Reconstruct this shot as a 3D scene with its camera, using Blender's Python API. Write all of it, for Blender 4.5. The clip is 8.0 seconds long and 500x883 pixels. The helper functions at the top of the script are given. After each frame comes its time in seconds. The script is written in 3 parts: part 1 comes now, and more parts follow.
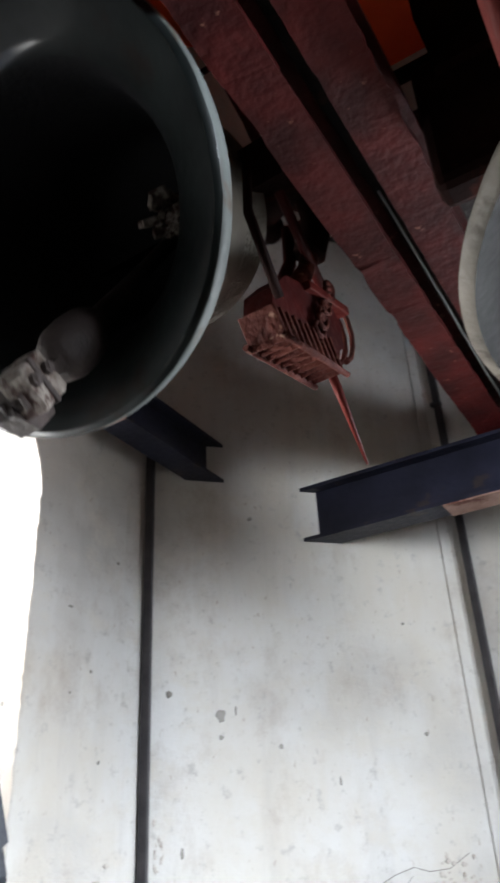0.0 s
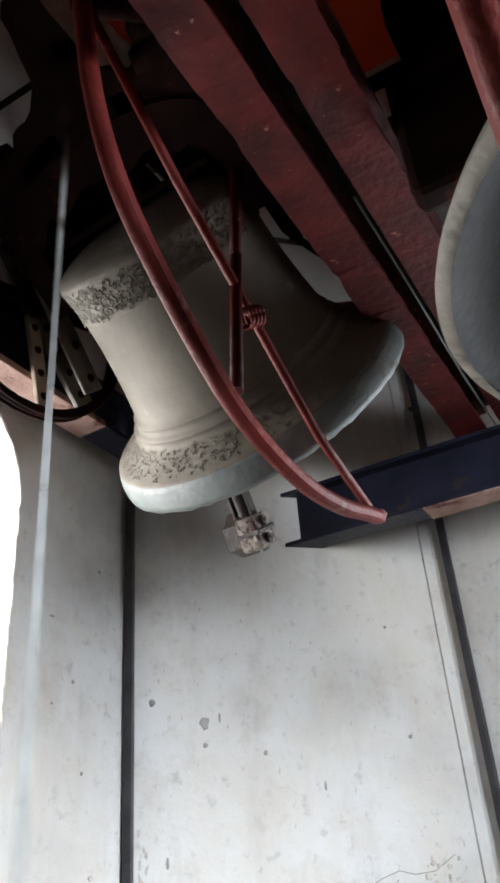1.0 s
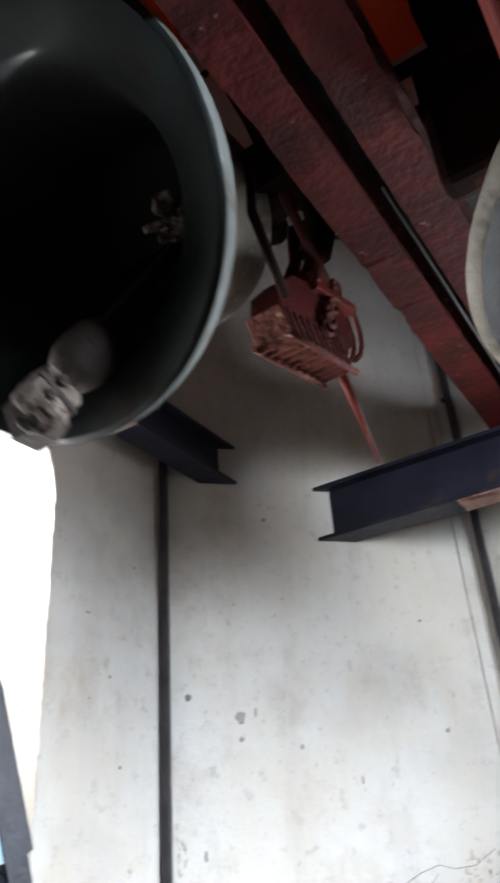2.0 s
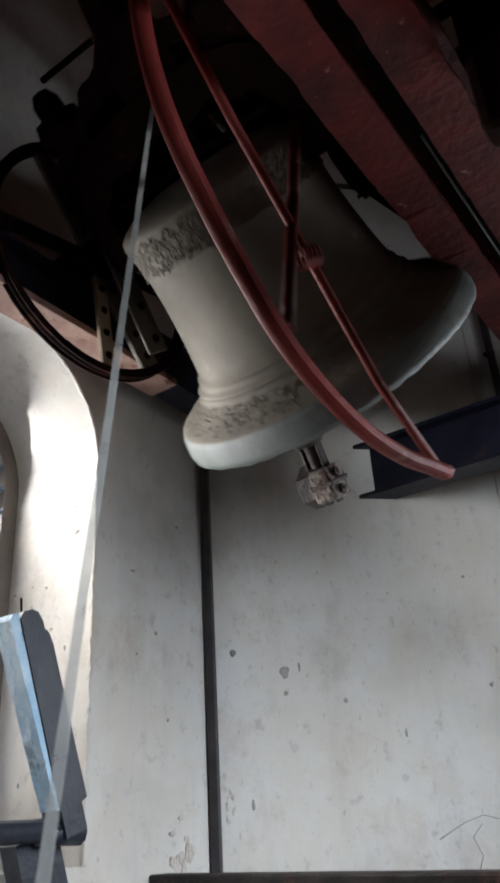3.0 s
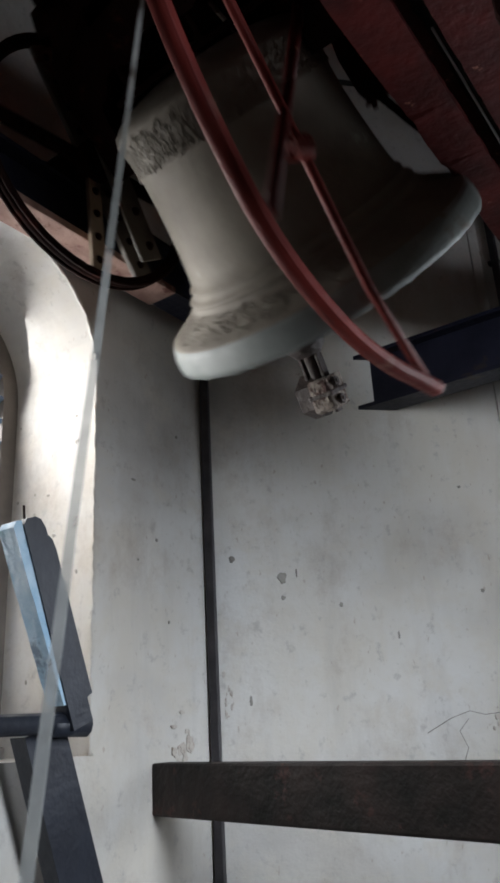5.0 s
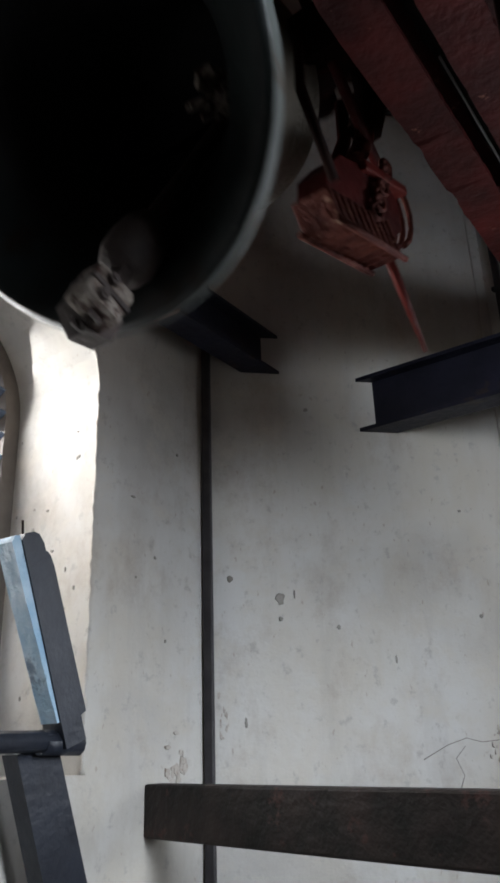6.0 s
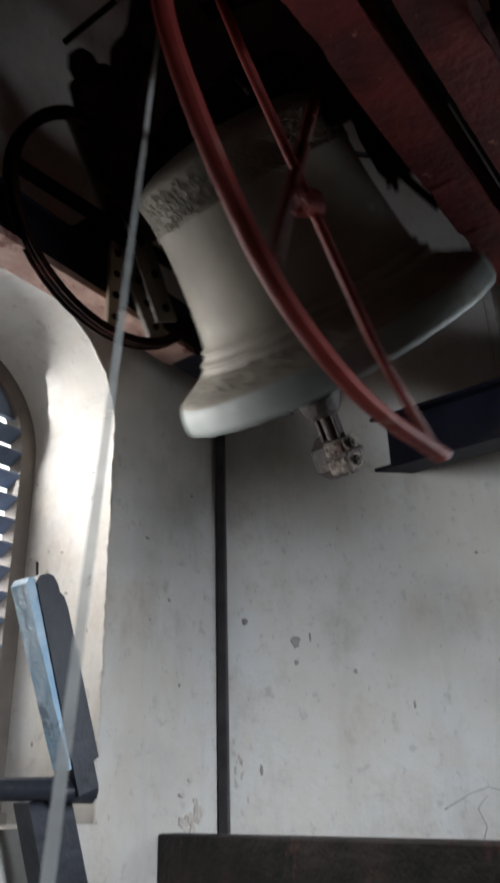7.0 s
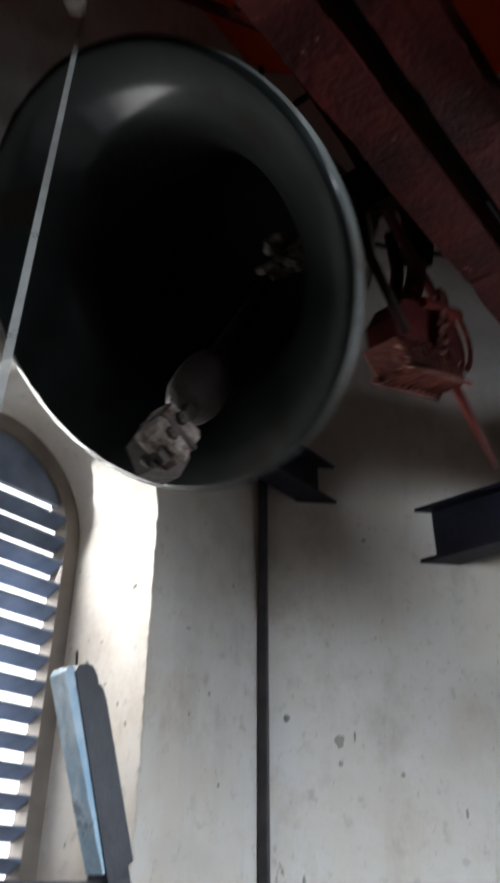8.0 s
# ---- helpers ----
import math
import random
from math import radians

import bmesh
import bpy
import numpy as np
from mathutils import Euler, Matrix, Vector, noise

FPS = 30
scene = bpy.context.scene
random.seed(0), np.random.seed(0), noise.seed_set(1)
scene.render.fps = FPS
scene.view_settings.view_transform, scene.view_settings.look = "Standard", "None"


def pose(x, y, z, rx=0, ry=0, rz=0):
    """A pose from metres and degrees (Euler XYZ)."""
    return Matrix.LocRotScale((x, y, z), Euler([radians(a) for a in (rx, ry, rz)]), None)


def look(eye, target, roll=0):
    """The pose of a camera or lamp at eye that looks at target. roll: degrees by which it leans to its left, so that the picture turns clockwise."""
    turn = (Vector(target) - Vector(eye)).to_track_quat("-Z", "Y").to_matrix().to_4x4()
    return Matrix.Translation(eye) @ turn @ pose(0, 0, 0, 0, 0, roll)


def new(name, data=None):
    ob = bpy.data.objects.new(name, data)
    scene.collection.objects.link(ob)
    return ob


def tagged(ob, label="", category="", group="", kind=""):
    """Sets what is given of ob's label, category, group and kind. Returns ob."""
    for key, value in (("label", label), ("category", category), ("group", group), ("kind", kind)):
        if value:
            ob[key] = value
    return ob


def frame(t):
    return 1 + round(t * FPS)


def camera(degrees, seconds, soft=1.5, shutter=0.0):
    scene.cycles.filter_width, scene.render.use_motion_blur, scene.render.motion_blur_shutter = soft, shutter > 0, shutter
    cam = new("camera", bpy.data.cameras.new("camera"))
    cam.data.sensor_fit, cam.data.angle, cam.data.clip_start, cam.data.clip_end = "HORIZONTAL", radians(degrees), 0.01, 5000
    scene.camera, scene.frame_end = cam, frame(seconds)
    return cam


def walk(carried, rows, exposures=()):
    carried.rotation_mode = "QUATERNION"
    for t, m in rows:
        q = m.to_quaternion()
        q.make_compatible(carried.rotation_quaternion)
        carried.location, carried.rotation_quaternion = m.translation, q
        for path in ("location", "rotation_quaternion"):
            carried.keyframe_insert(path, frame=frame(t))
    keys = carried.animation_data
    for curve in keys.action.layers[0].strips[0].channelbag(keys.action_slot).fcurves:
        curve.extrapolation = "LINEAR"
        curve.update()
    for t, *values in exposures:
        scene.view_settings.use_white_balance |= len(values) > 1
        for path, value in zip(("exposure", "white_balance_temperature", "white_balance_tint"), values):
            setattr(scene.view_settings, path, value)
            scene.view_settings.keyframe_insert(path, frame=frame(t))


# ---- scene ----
SWING_T = 1.958
SWING_FIX = ([0, 0.5, 1, 1.5, 2, 3.5, 4, 4.5, 6, 6.5, 7, 7.5, 8], [3.0, 2.4, 2.0, 2.9, 1.8, -2.1, -0.3, -2.2, -2.4, -0.6, -2.6, -0.6, 2.0])


def swing_angle(t):
    """The bell's swing in degrees at t seconds; positive is away to the north."""
    w = 2 * math.pi * t / SWING_T
    return -1.2 - 57.13 * math.cos(w) + 4.56 * math.sin(w) + 1.53 * math.cos(2 * w) + float(np.interp(t, *SWING_FIX))


def clapper_angle(t):
    """The clapper's swing against the plumb line: it runs ahead on the way north, and stops against the bell."""
    speed = (swing_angle(t + 0.02) - swing_angle(t - 0.02)) / 0.04 / 185
    lead = max(0.0, speed) * min(1.0, max(0.0, (5 - swing_angle(t)) / 30))
    return 32 * math.tanh(swing_angle(t) / 25 + 0.1 + 0.15 * speed) + 7 * lead


EYE = (0.0, 0.0, 1.65)
PATH = [
    (0.0, 119.62, 2.59, 31.46),
    (0.2, 119.78, 2.79, 30.45),
    (0.5, 120.80, 3.09, 29.89),
    (0.7, 120.73, 3.46, 29.85),
    (1.0, 120.01, 4.02, 30.57),
    (1.5, 119.88, 4.08, 31.22),
    (2.0, 119.80, 3.71, 33.08),
    (2.2, 119.35, 3.63, 34.70),
    (3.3, 116.17, 3.19, 36.53),
    (3.5, 115.72, 3.11, 37.08),
    (4.0, 114.28, 3.38, 38.67),
    (4.3, 112.15, 3.61, 37.57),
    (4.5, 111.45, 3.77, 36.84),
    (4.7, 110.42, 3.50, 36.22),
    (5.8, 111.20, 2.02, 35.86),
    (6.0, 111.71, 1.76, 35.62),
    (6.2, 111.71, 1.80, 35.85),
    (6.5, 112.64, 1.86, 36.07),
    (6.8, 113.72, 1.64, 36.17),
    (7.0, 114.78, 1.50, 36.68),
    (7.2, 116.31, 1.23, 36.88),
    (7.3, 117.91, 1.09, 37.16),
    (7.4, 120.27, 0.95, 36.67),
    (7.5, 121.65, 0.82, 37.71),
    (7.7, 123.25, 0.37, 38.71),
    (8.0, 121.39, -0.29, 39.33),
]
EXPO = [(0.0, 1.05), (0.5, 1.36), (1.0, 1.0), (1.5, 1.0), (2.0, 1.2), (2.2, 1.02), (3.3, 0.05), (7.0, -0.12), (7.4, -0.05), (8.0, 0.1)]
cam = camera(36.0, 8.0, soft=3.0, shutter=0.8)
walk(cam, [(t, pose(*EYE, a, b, c)) for t, a, b, c in PATH], EXPO)

# ---------------------------------------------------------------- world and lights
world = bpy.data.worlds.new("world")
scene.world = world
world.use_nodes = True
wn = world.node_tree.nodes
sky = wn.new("ShaderNodeTexSky")
sky.sky_type, sky.sun_disc = "NISHITA", False
sky.dust_density, sky.ozone_density = 6.0, 0.6
sky.sun_elevation, sky.sun_rotation = radians(42), radians(75)
world.node_tree.links.new(sky.outputs[0], wn["Background"].inputs[0])
wn["Background"].inputs[1].default_value = 0.15


def sun_lamp(azimuth, elevation, strength):
    data = bpy.data.lights.new("sun", "SUN")
    data.energy, data.angle, data.color = strength, radians(0.5), (1.0, 0.95, 0.88)
    ob = new("sun", data)
    a, e = radians(azimuth), radians(elevation)
    d = Vector((math.sin(a) * math.cos(e), math.cos(a) * math.cos(e), math.sin(e)))
    ob.matrix_world = look(d * 30, (0, 0, 0))
    return ob


def window_lamp(eye, target, w, h, power, spread, colour=(0.90, 0.93, 1.0)):
    data = bpy.data.lights.new("window_light", "AREA")
    data.shape, data.size, data.size_y, data.energy, data.color, data.spread = "RECTANGLE", w, h, power, colour, radians(spread)
    ob = new("window_light", data)
    ob.matrix_world = look(eye, target)
    return ob


sun_lamp(75, 42, 3.0)

# ---------------------------------------------------------------- materials


def mat(name, c1, c2, rough=0.6, metal=0.0, scale=6.0, bump=0.15, fine=60.0, c3=None, patch=2.0, cover=0.55, spec=0.5):
    """Noise-mottled surface: two colours at one scale, patches of a third, fine relief."""
    m = bpy.data.materials.new(name)
    m.use_nodes = True
    n, l = m.node_tree.nodes, m.node_tree.links
    b = n["Principled BSDF"]
    tc = n.new("ShaderNodeTexCoord")
    n1 = n.new("ShaderNodeTexNoise")
    n1.inputs["Scale"].default_value, n1.inputs["Detail"].default_value = scale, 6
    l.new(tc.outputs["Object"], n1.inputs["Vector"])
    r = n.new("ShaderNodeValToRGB")
    r.color_ramp.elements[0].position, r.color_ramp.elements[0].color = 0.35, (*c1, 1)
    r.color_ramp.elements[1].position, r.color_ramp.elements[1].color = 0.68, (*c2, 1)
    l.new(n1.outputs["Fac"], r.inputs["Fac"])
    col = r.outputs["Color"]
    if c3:
        n3 = n.new("ShaderNodeTexNoise")
        n3.inputs["Scale"].default_value, n3.inputs["Detail"].default_value = patch, 8
        n3.inputs["Roughness"].default_value = 0.65
        l.new(tc.outputs["Object"], n3.inputs["Vector"])
        r3 = n.new("ShaderNodeValToRGB")
        r3.color_ramp.elements[0].position, r3.color_ramp.elements[1].position = cover, cover + 0.06
        l.new(n3.outputs["Fac"], r3.inputs["Fac"])
        mix = n.new("ShaderNodeMix")
        mix.data_type = "RGBA"
        l.new(r3.outputs["Color"], mix.inputs["Factor"])
        l.new(col, mix.inputs["A"])
        mix.inputs["B"].default_value = (*c3, 1)
        col = mix.outputs["Result"]
    l.new(col, b.inputs["Base Color"])
    n2 = n.new("ShaderNodeTexNoise")
    n2.inputs["Scale"].default_value, n2.inputs["Detail"].default_value = fine, 8
    l.new(tc.outputs["Object"], n2.inputs["Vector"])
    add = n.new("ShaderNodeMath")
    add.operation = "ADD"
    l.new(n1.outputs["Fac"], add.inputs[0])
    l.new(n2.outputs["Fac"], add.inputs[1])
    bp = n.new("ShaderNodeBump")
    bp.inputs["Strength"].default_value, bp.inputs["Distance"].default_value = bump, 0.01
    l.new(add.outputs[0], bp.inputs["Height"])
    l.new(bp.outputs["Normal"], b.inputs["Normal"])
    mr = n.new("ShaderNodeMapRange")
    mr.inputs["To Min"].default_value, mr.inputs["To Max"].default_value = max(0.05, rough - 0.12), min(1, rough + 0.12)
    l.new(n2.outputs["Fac"], mr.inputs["Value"])
    l.new(mr.outputs["Result"], b.inputs["Roughness"])
    b.inputs["Metallic"].default_value = metal
    b.inputs["Specular IOR Level"].default_value = spec
    return m


def plaster(name, light, cream, grey, stain):
    """Old limewash: cloudy tone, rain streaks down the wall, brown blotches, specks and a rough skin."""
    m = bpy.data.materials.new(name)
    m.use_nodes = True
    n, l = m.node_tree.nodes, m.node_tree.links
    b = n["Principled BSDF"]
    tc = n.new("ShaderNodeTexCoord")

    def noise_at(stretch, scale, detail, rough=0.6):
        mp = n.new("ShaderNodeMapping")
        mp.inputs["Scale"].default_value = stretch
        l.new(tc.outputs["Object"], mp.inputs["Vector"])
        t = n.new("ShaderNodeTexNoise")
        t.inputs["Scale"].default_value, t.inputs["Detail"].default_value, t.inputs["Roughness"].default_value = scale, detail, rough
        l.new(mp.outputs[0], t.inputs["Vector"])
        return t.outputs["Fac"]

    def ramp(fac, lo, hi):
        r = n.new("ShaderNodeMapRange")
        r.inputs["From Min"].default_value, r.inputs["From Max"].default_value = lo, hi
        l.new(fac, r.inputs["Value"])
        return r.outputs["Result"]

    def mix(fac, a, colour, most):
        k = n.new("ShaderNodeMath")
        k.operation = "MULTIPLY"
        l.new(fac, k.inputs[0])
        k.inputs[1].default_value = most
        x = n.new("ShaderNodeMix")
        x.data_type = "RGBA"
        l.new(k.outputs[0], x.inputs["Factor"])
        if isinstance(a, tuple):
            x.inputs["A"].default_value = (*a, 1)
        else:
            l.new(a, x.inputs["A"])
        x.inputs["B"].default_value = (*colour, 1)
        return x.outputs["Result"]

    col = mix(ramp(noise_at((1, 1, 0.6), 2.4, 5), 0.35, 0.65), light, cream, 1.0)
    col = mix(ramp(noise_at((1, 1, 1.6), 1.1, 4, 0.55), 0.46, 0.66), col, grey, 0.7)
    col = mix(ramp(noise_at((6, 6, 0.6), 1.7, 7, 0.65), 0.50, 0.75), col, grey, 0.5)
    col = mix(ramp(noise_at((1, 1, 0.8), 3.1, 9, 0.75), 0.52, 0.70), col, stain, 0.6)
    col = mix(ramp(noise_at((2.2, 2.2, 1.1), 2.3, 6, 0.6), 0.52, 0.62), col, light, 0.45)
    col = mix(ramp(noise_at((1, 1, 1.3), 7.5, 8, 0.7), 0.50, 0.66), col, cream, 0.6)
    col = mix(ramp(noise_at((1, 1, 1), 24, 5, 0.65), 0.58, 0.70), col, grey, 0.75)
    col = mix(ramp(noise_at((1, 1, 0.5), 60, 2, 0.5), 0.69, 0.76), col, stain, 0.55)
    l.new(col, b.inputs["Base Color"])
    b.inputs["Roughness"].default_value = 0.92
    add = n.new("ShaderNodeMath")
    add.operation = "ADD"
    l.new(noise_at((1, 1, 1), 9, 8, 0.7), add.inputs[0])
    l.new(noise_at((1, 1, 0.6), 3, 3), add.inputs[1])
    bp = n.new("ShaderNodeBump")
    bp.inputs["Strength"].default_value, bp.inputs["Distance"].default_value = 0.4, 0.012
    l.new(add.outputs[0], bp.inputs["Height"])
    l.new(bp.outputs["Normal"], b.inputs["Normal"])
    return m


PLASTER = plaster("plaster", (0.61, 0.60, 0.58), (0.56, 0.52, 0.455), (0.40, 0.38, 0.355), (0.34, 0.275, 0.22))
DIM_WALL = plaster("dim_unseen_wall", (0.15, 0.14, 0.13), (0.13, 0.115, 0.10), (0.10, 0.09, 0.08), (0.08, 0.07, 0.06))
FLOOR = mat("floor_dust", (0.05, 0.043, 0.037), (0.09, 0.078, 0.068), 0.95, 0, 3, 0.3, 40)
EARTH = mat("far_ground", (0.2, 0.19, 0.15), (0.3, 0.28, 0.24), 0.95, 0, 0.05, 0.0, 1)
ORANGE = mat("terracotta", (0.72, 0.055, 0.008), (0.84, 0.09, 0.014), 0.85, 0, 2, 0.1, 40)
RED = mat("red_paint", (0.036, 0.0030, 0.0026), (0.086, 0.0075, 0.0065), 0.58, 0, 9, 0.35, 45, (0.24, 0.10, 0.07), 24, 0.64, spec=0.2)
RED_DUST = mat("dusty_red_casting", (0.065, 0.011, 0.008), (0.15, 0.04, 0.028), 0.75, 0, 22, 0.8, 70, (0.34, 0.18, 0.13), 26, 0.61, spec=0.2)
RED_BAR = mat("red_bar_paint", (0.10, 0.011, 0.009), (0.15, 0.022, 0.017), 0.55, 0, 9, 0.3, 60, (0.17, 0.07, 0.055), 14, 0.60, spec=0.16)
NAVY = mat("navy_paint", (0.0075, 0.008, 0.016), (0.016, 0.017, 0.033), 0.5, 0, 7, 0.3, 40, (0.035, 0.026, 0.024), 8, 0.6, spec=0.3)
BRONZE = mat("bronze", (0.108, 0.092, 0.072), (0.175, 0.155, 0.125), 0.72, 0.1, 5, 0.12, 60, (0.22, 0.22, 0.185), 3, 0.58)
BRONZE_LIP = mat("bronze_lip", (0.112, 0.127, 0.122), (0.19, 0.21, 0.2), 0.6, 0.0, 6, 0.2, 70, (0.13, 0.11, 0.09), 5, 0.56)
BRONZE_BAND = mat("bronze_dusty_band", (0.10, 0.09, 0.073), (0.19, 0.17, 0.14), 0.65, 0.1, 9, 0.3, 60, (0.07, 0.058, 0.042), 8, 0.53)
BRONZE_DARK = mat("bronze_black_inside", (0.012, 0.012, 0.013), (0.022, 0.022, 0.024), 0.6, 0, 5, 0.2, 60, spec=0.15)
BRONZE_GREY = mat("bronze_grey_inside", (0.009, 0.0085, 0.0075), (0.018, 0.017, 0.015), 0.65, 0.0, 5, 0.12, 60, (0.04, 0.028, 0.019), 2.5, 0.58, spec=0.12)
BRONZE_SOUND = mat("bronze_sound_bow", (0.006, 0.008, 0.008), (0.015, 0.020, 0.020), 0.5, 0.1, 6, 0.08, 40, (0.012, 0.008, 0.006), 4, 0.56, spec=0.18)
sb = BRONZE_SOUND.node_tree.nodes["Principled BSDF"]
sb.inputs["Coat Weight"].default_value, sb.inputs["Coat Roughness"].default_value = 0.32, 0.13
DARK = mat("dark_steel", (0.009, 0.0035, 0.003), (0.020, 0.0075, 0.006), 0.75, 0, 8, 0.2, 60, (0.045, 0.012, 0.008), 7, 0.6, spec=0.04)
SALMON = mat("salmon_flange_tint", (0.22, 0.13, 0.105), (0.36, 0.235, 0.195), 0.8, 0, 12, 0.4, 60, (0.14, 0.06, 0.05), 9, 0.56, spec=0.2)
IRON = mat("worn_iron", (0.032, 0.022, 0.019), (0.072, 0.052, 0.046), 0.6, 0.05, 14, 0.5, 70)
BARE = mat("bare_worn_steel", (0.15, 0.12, 0.11), (0.27, 0.23, 0.21), 0.55, 0.2, 14, 0.3, 70, (0.16, 0.07, 0.06), 12, 0.6)
GREY_STEEL = mat("grey_steel", (0.075, 0.062, 0.05), (0.135, 0.115, 0.095), 0.6, 0.1, 9, 0.4, 50, (0.08, 0.035, 0.022), 10, 0.56)
WOOD_DARK = mat("dark_wood", (0.008, 0.006, 0.005), (0.034, 0.022, 0.019), 0.6, 0, 11, 0.5, 45, (0.06, 0.026, 0.022), 16, 0.58, spec=0.3)
WOOD_BLUE = mat("ladder_paint", (0.008, 0.010, 0.017), (0.017, 0.021, 0.032), 0.5, 0, 8, 0.3, 50)
WOOD_LIT = mat("window_lit_edge", (0.24, 0.40, 0.54), (0.42, 0.55, 0.65), 0.5, 0, 14, 0.6, 60, (0.13, 0.2, 0.28), 11, 0.57)
WOOD_PALE = mat("pale_wood", (0.22, 0.16, 0.11), (0.33, 0.26, 0.19), 0.7, 0, 12, 0.3, 60)
LOUVRE = mat("slat_paint", (0.08, 0.11, 0.17), (0.14, 0.18, 0.26), 0.55, 0, 10, 0.2, 60)
FRAME_WOOD = mat("frame_wood", (0.10, 0.085, 0.075), (0.17, 0.145, 0.125), 0.7, 0, 8, 0.3, 50)
PIPE = mat("pipe_grey", (0.022, 0.02, 0.023), (0.045, 0.04, 0.043), 0.55, 0.1, 14, 0.2, 50)
STRAP = mat("strap_webbing", (0.40, 0.42, 0.42), (0.52, 0.53, 0.52), 0.7, 0, 20, 0.2, 200)
TAPE = mat("sheer_tape", (0.42, 0.43, 0.42), (0.58, 0.59, 0.57), 0.7, 0, 20, 0.2, 200)
TAPE.node_tree.nodes["Principled BSDF"].inputs["Alpha"].default_value = 0.42
WRAP = mat("pale_wrapping", (0.12, 0.085, 0.068), (0.33, 0.29, 0.25), 0.85, 0, 34, 0.9, 90, (0.06, 0.028, 0.022), 20, 0.50)
STAIN = mat("damp_stain", (0.24, 0.225, 0.2), (0.34, 0.32, 0.29), 0.9, 0, 25, 0.3, 80)
RUSTY = mat("rusty_damp_plaster", (0.45, 0.405, 0.36), (0.53, 0.49, 0.44), 0.95, 0, 25, 0.5, 80, (0.38, 0.32, 0.27), 30, 0.55)
CHIP = mat("chip_mortar", (0.16, 0.15, 0.13), (0.25, 0.23, 0.21), 0.95, 0, 30, 0.5, 80)
BLACK = mat("black_cable", (0.015, 0.015, 0.016), (0.03, 0.03, 0.03), 0.5)

# ---------------------------------------------------------------- building blocks


def part(name, bm, material, parent=None, label=""):
    me = bpy.data.meshes.new(name)
    bmesh.ops.recalc_face_normals(bm, faces=bm.faces)
    bm.to_mesh(me)
    bm.free()
    me.materials.append(material)
    ob = new(name, me)
    if parent:
        ob.parent = parent
    if label:
        ob["label"] = label
    return ob


def add_box(bm, lo, hi, bev=0.0, m=None):
    c = [(a + b) / 2 for a, b in zip(lo, hi)]
    s = [b - a for a, b in zip(lo, hi)]
    r = bmesh.ops.create_cube(bm, size=1.0, matrix=(m or Matrix()) @ Matrix.Translation(c) @ Matrix.Diagonal((*s, 1)))
    if bev:
        es = list({e for v in r["verts"] for e in v.link_edges})
        bmesh.ops.bevel(bm, geom=es, offset=bev, segments=2, affect="EDGES", profile=0.5)
    return bm


def box(lo, hi, bev=0.0, m=None):
    return add_box(bmesh.new(), lo, hi, bev, m)


def add_prism(bm, poly, depth, m):
    """A polygon (x, y) pulled along z from 0 to depth, then moved by m."""
    a = [bm.verts.new(m @ Vector((x, y, 0))) for x, y in poly]
    b = [bm.verts.new(m @ Vector((x, y, depth))) for x, y in poly]
    bm.faces.new(a)
    bm.faces.new(b[::-1])
    k = len(poly)
    for i in range(k):
        bm.faces.new((a[i], a[(i + 1) % k], b[(i + 1) % k], b[i]))
    return bm


def add_lathe(bm, prof, seg=64, m=None):
    """A closed profile (r, z) turned round z."""
    m = m or Matrix()
    rings = []
    for r, z in prof:
        if r < 1e-5:
            rings.append([bm.verts.new(m @ Vector((0, 0, z)))])
        else:
            rings.append([bm.verts.new(m @ Vector((r * math.cos(2 * math.pi * i / seg), r * math.sin(2 * math.pi * i / seg), z))) for i in range(seg)])
    for a, b in zip(rings, rings[1:]):
        for i in range(seg):
            j = (i + 1) % seg
            if len(a) == 1 and len(b) == 1:
                continue
            if len(a) == 1:
                bm.faces.new((a[0], b[i], b[j]))
            elif len(b) == 1:
                bm.faces.new((a[i], b[0], a[j]))
            else:
                bm.faces.new((a[i], b[i], b[j], a[j]))
    for f in bm.faces:
        f.smooth = True
    for e in bm.edges:
        e.smooth = len(e.link_faces) < 2 or e.calc_face_angle(0.0) < radians(27)
    return bm


def tube(points, radius, seg=10, flat=1.0, taper=None):
    """A round or flattened bar along points."""
    bm = bmesh.new()
    pts = [Vector(p) for p in points]
    rings = []
    up = None
    for i, p in enumerate(pts):
        d = (pts[min(i + 1, len(pts) - 1)] - pts[max(i - 1, 0)]).normalized()
        if up is None:
            up = Vector((1, 0, 0)) if abs(d.x) < 0.9 else Vector((0, 0, 1))
        s = d.cross(up).normalized()
        up = s.cross(d).normalized()
        r = radius * (taper[i] if taper else 1)
        rings.append([bm.verts.new(p + r * (math.cos(2 * math.pi * k / seg) * up * flat + math.sin(2 * math.pi * k / seg) * s)) for k in range(seg)])
    for a, b in zip(rings, rings[1:]):
        for k in range(seg):
            bm.faces.new((a[k], a[(k + 1) % seg], b[(k + 1) % seg], b[k])).smooth = True
    bm.faces.new(rings[0][::-1])
    bm.faces.new(rings[-1])
    return bm


def ibeam_poly(w, h, tf, tw):
    return [(-w / 2, 0), (w / 2, 0), (w / 2, tf), (tw / 2, tf), (tw / 2, h - tf), (w / 2, h - tf), (w / 2, h), (-w / 2, h), (-w / 2, h - tf), (-tw / 2, h - tf), (-tw / 2, tf), (-w / 2, tf)]


def thing(name, label, category, at=None, group="", kind=""):
    e = new(name)
    if at:
        e.matrix_world = at
    return tagged(e, label, category, group, kind)


# ---------------------------------------------------------------- the belfry chamber
TOP = 5.45
XA = -1.551
CORNER_AB, CORNER_BC = (-1.551, 1.907), (-0.73, 2.728)
WIN_Y, WIN_R, SPRING, SILL = 1.1, 0.35, 2.66, 1.6


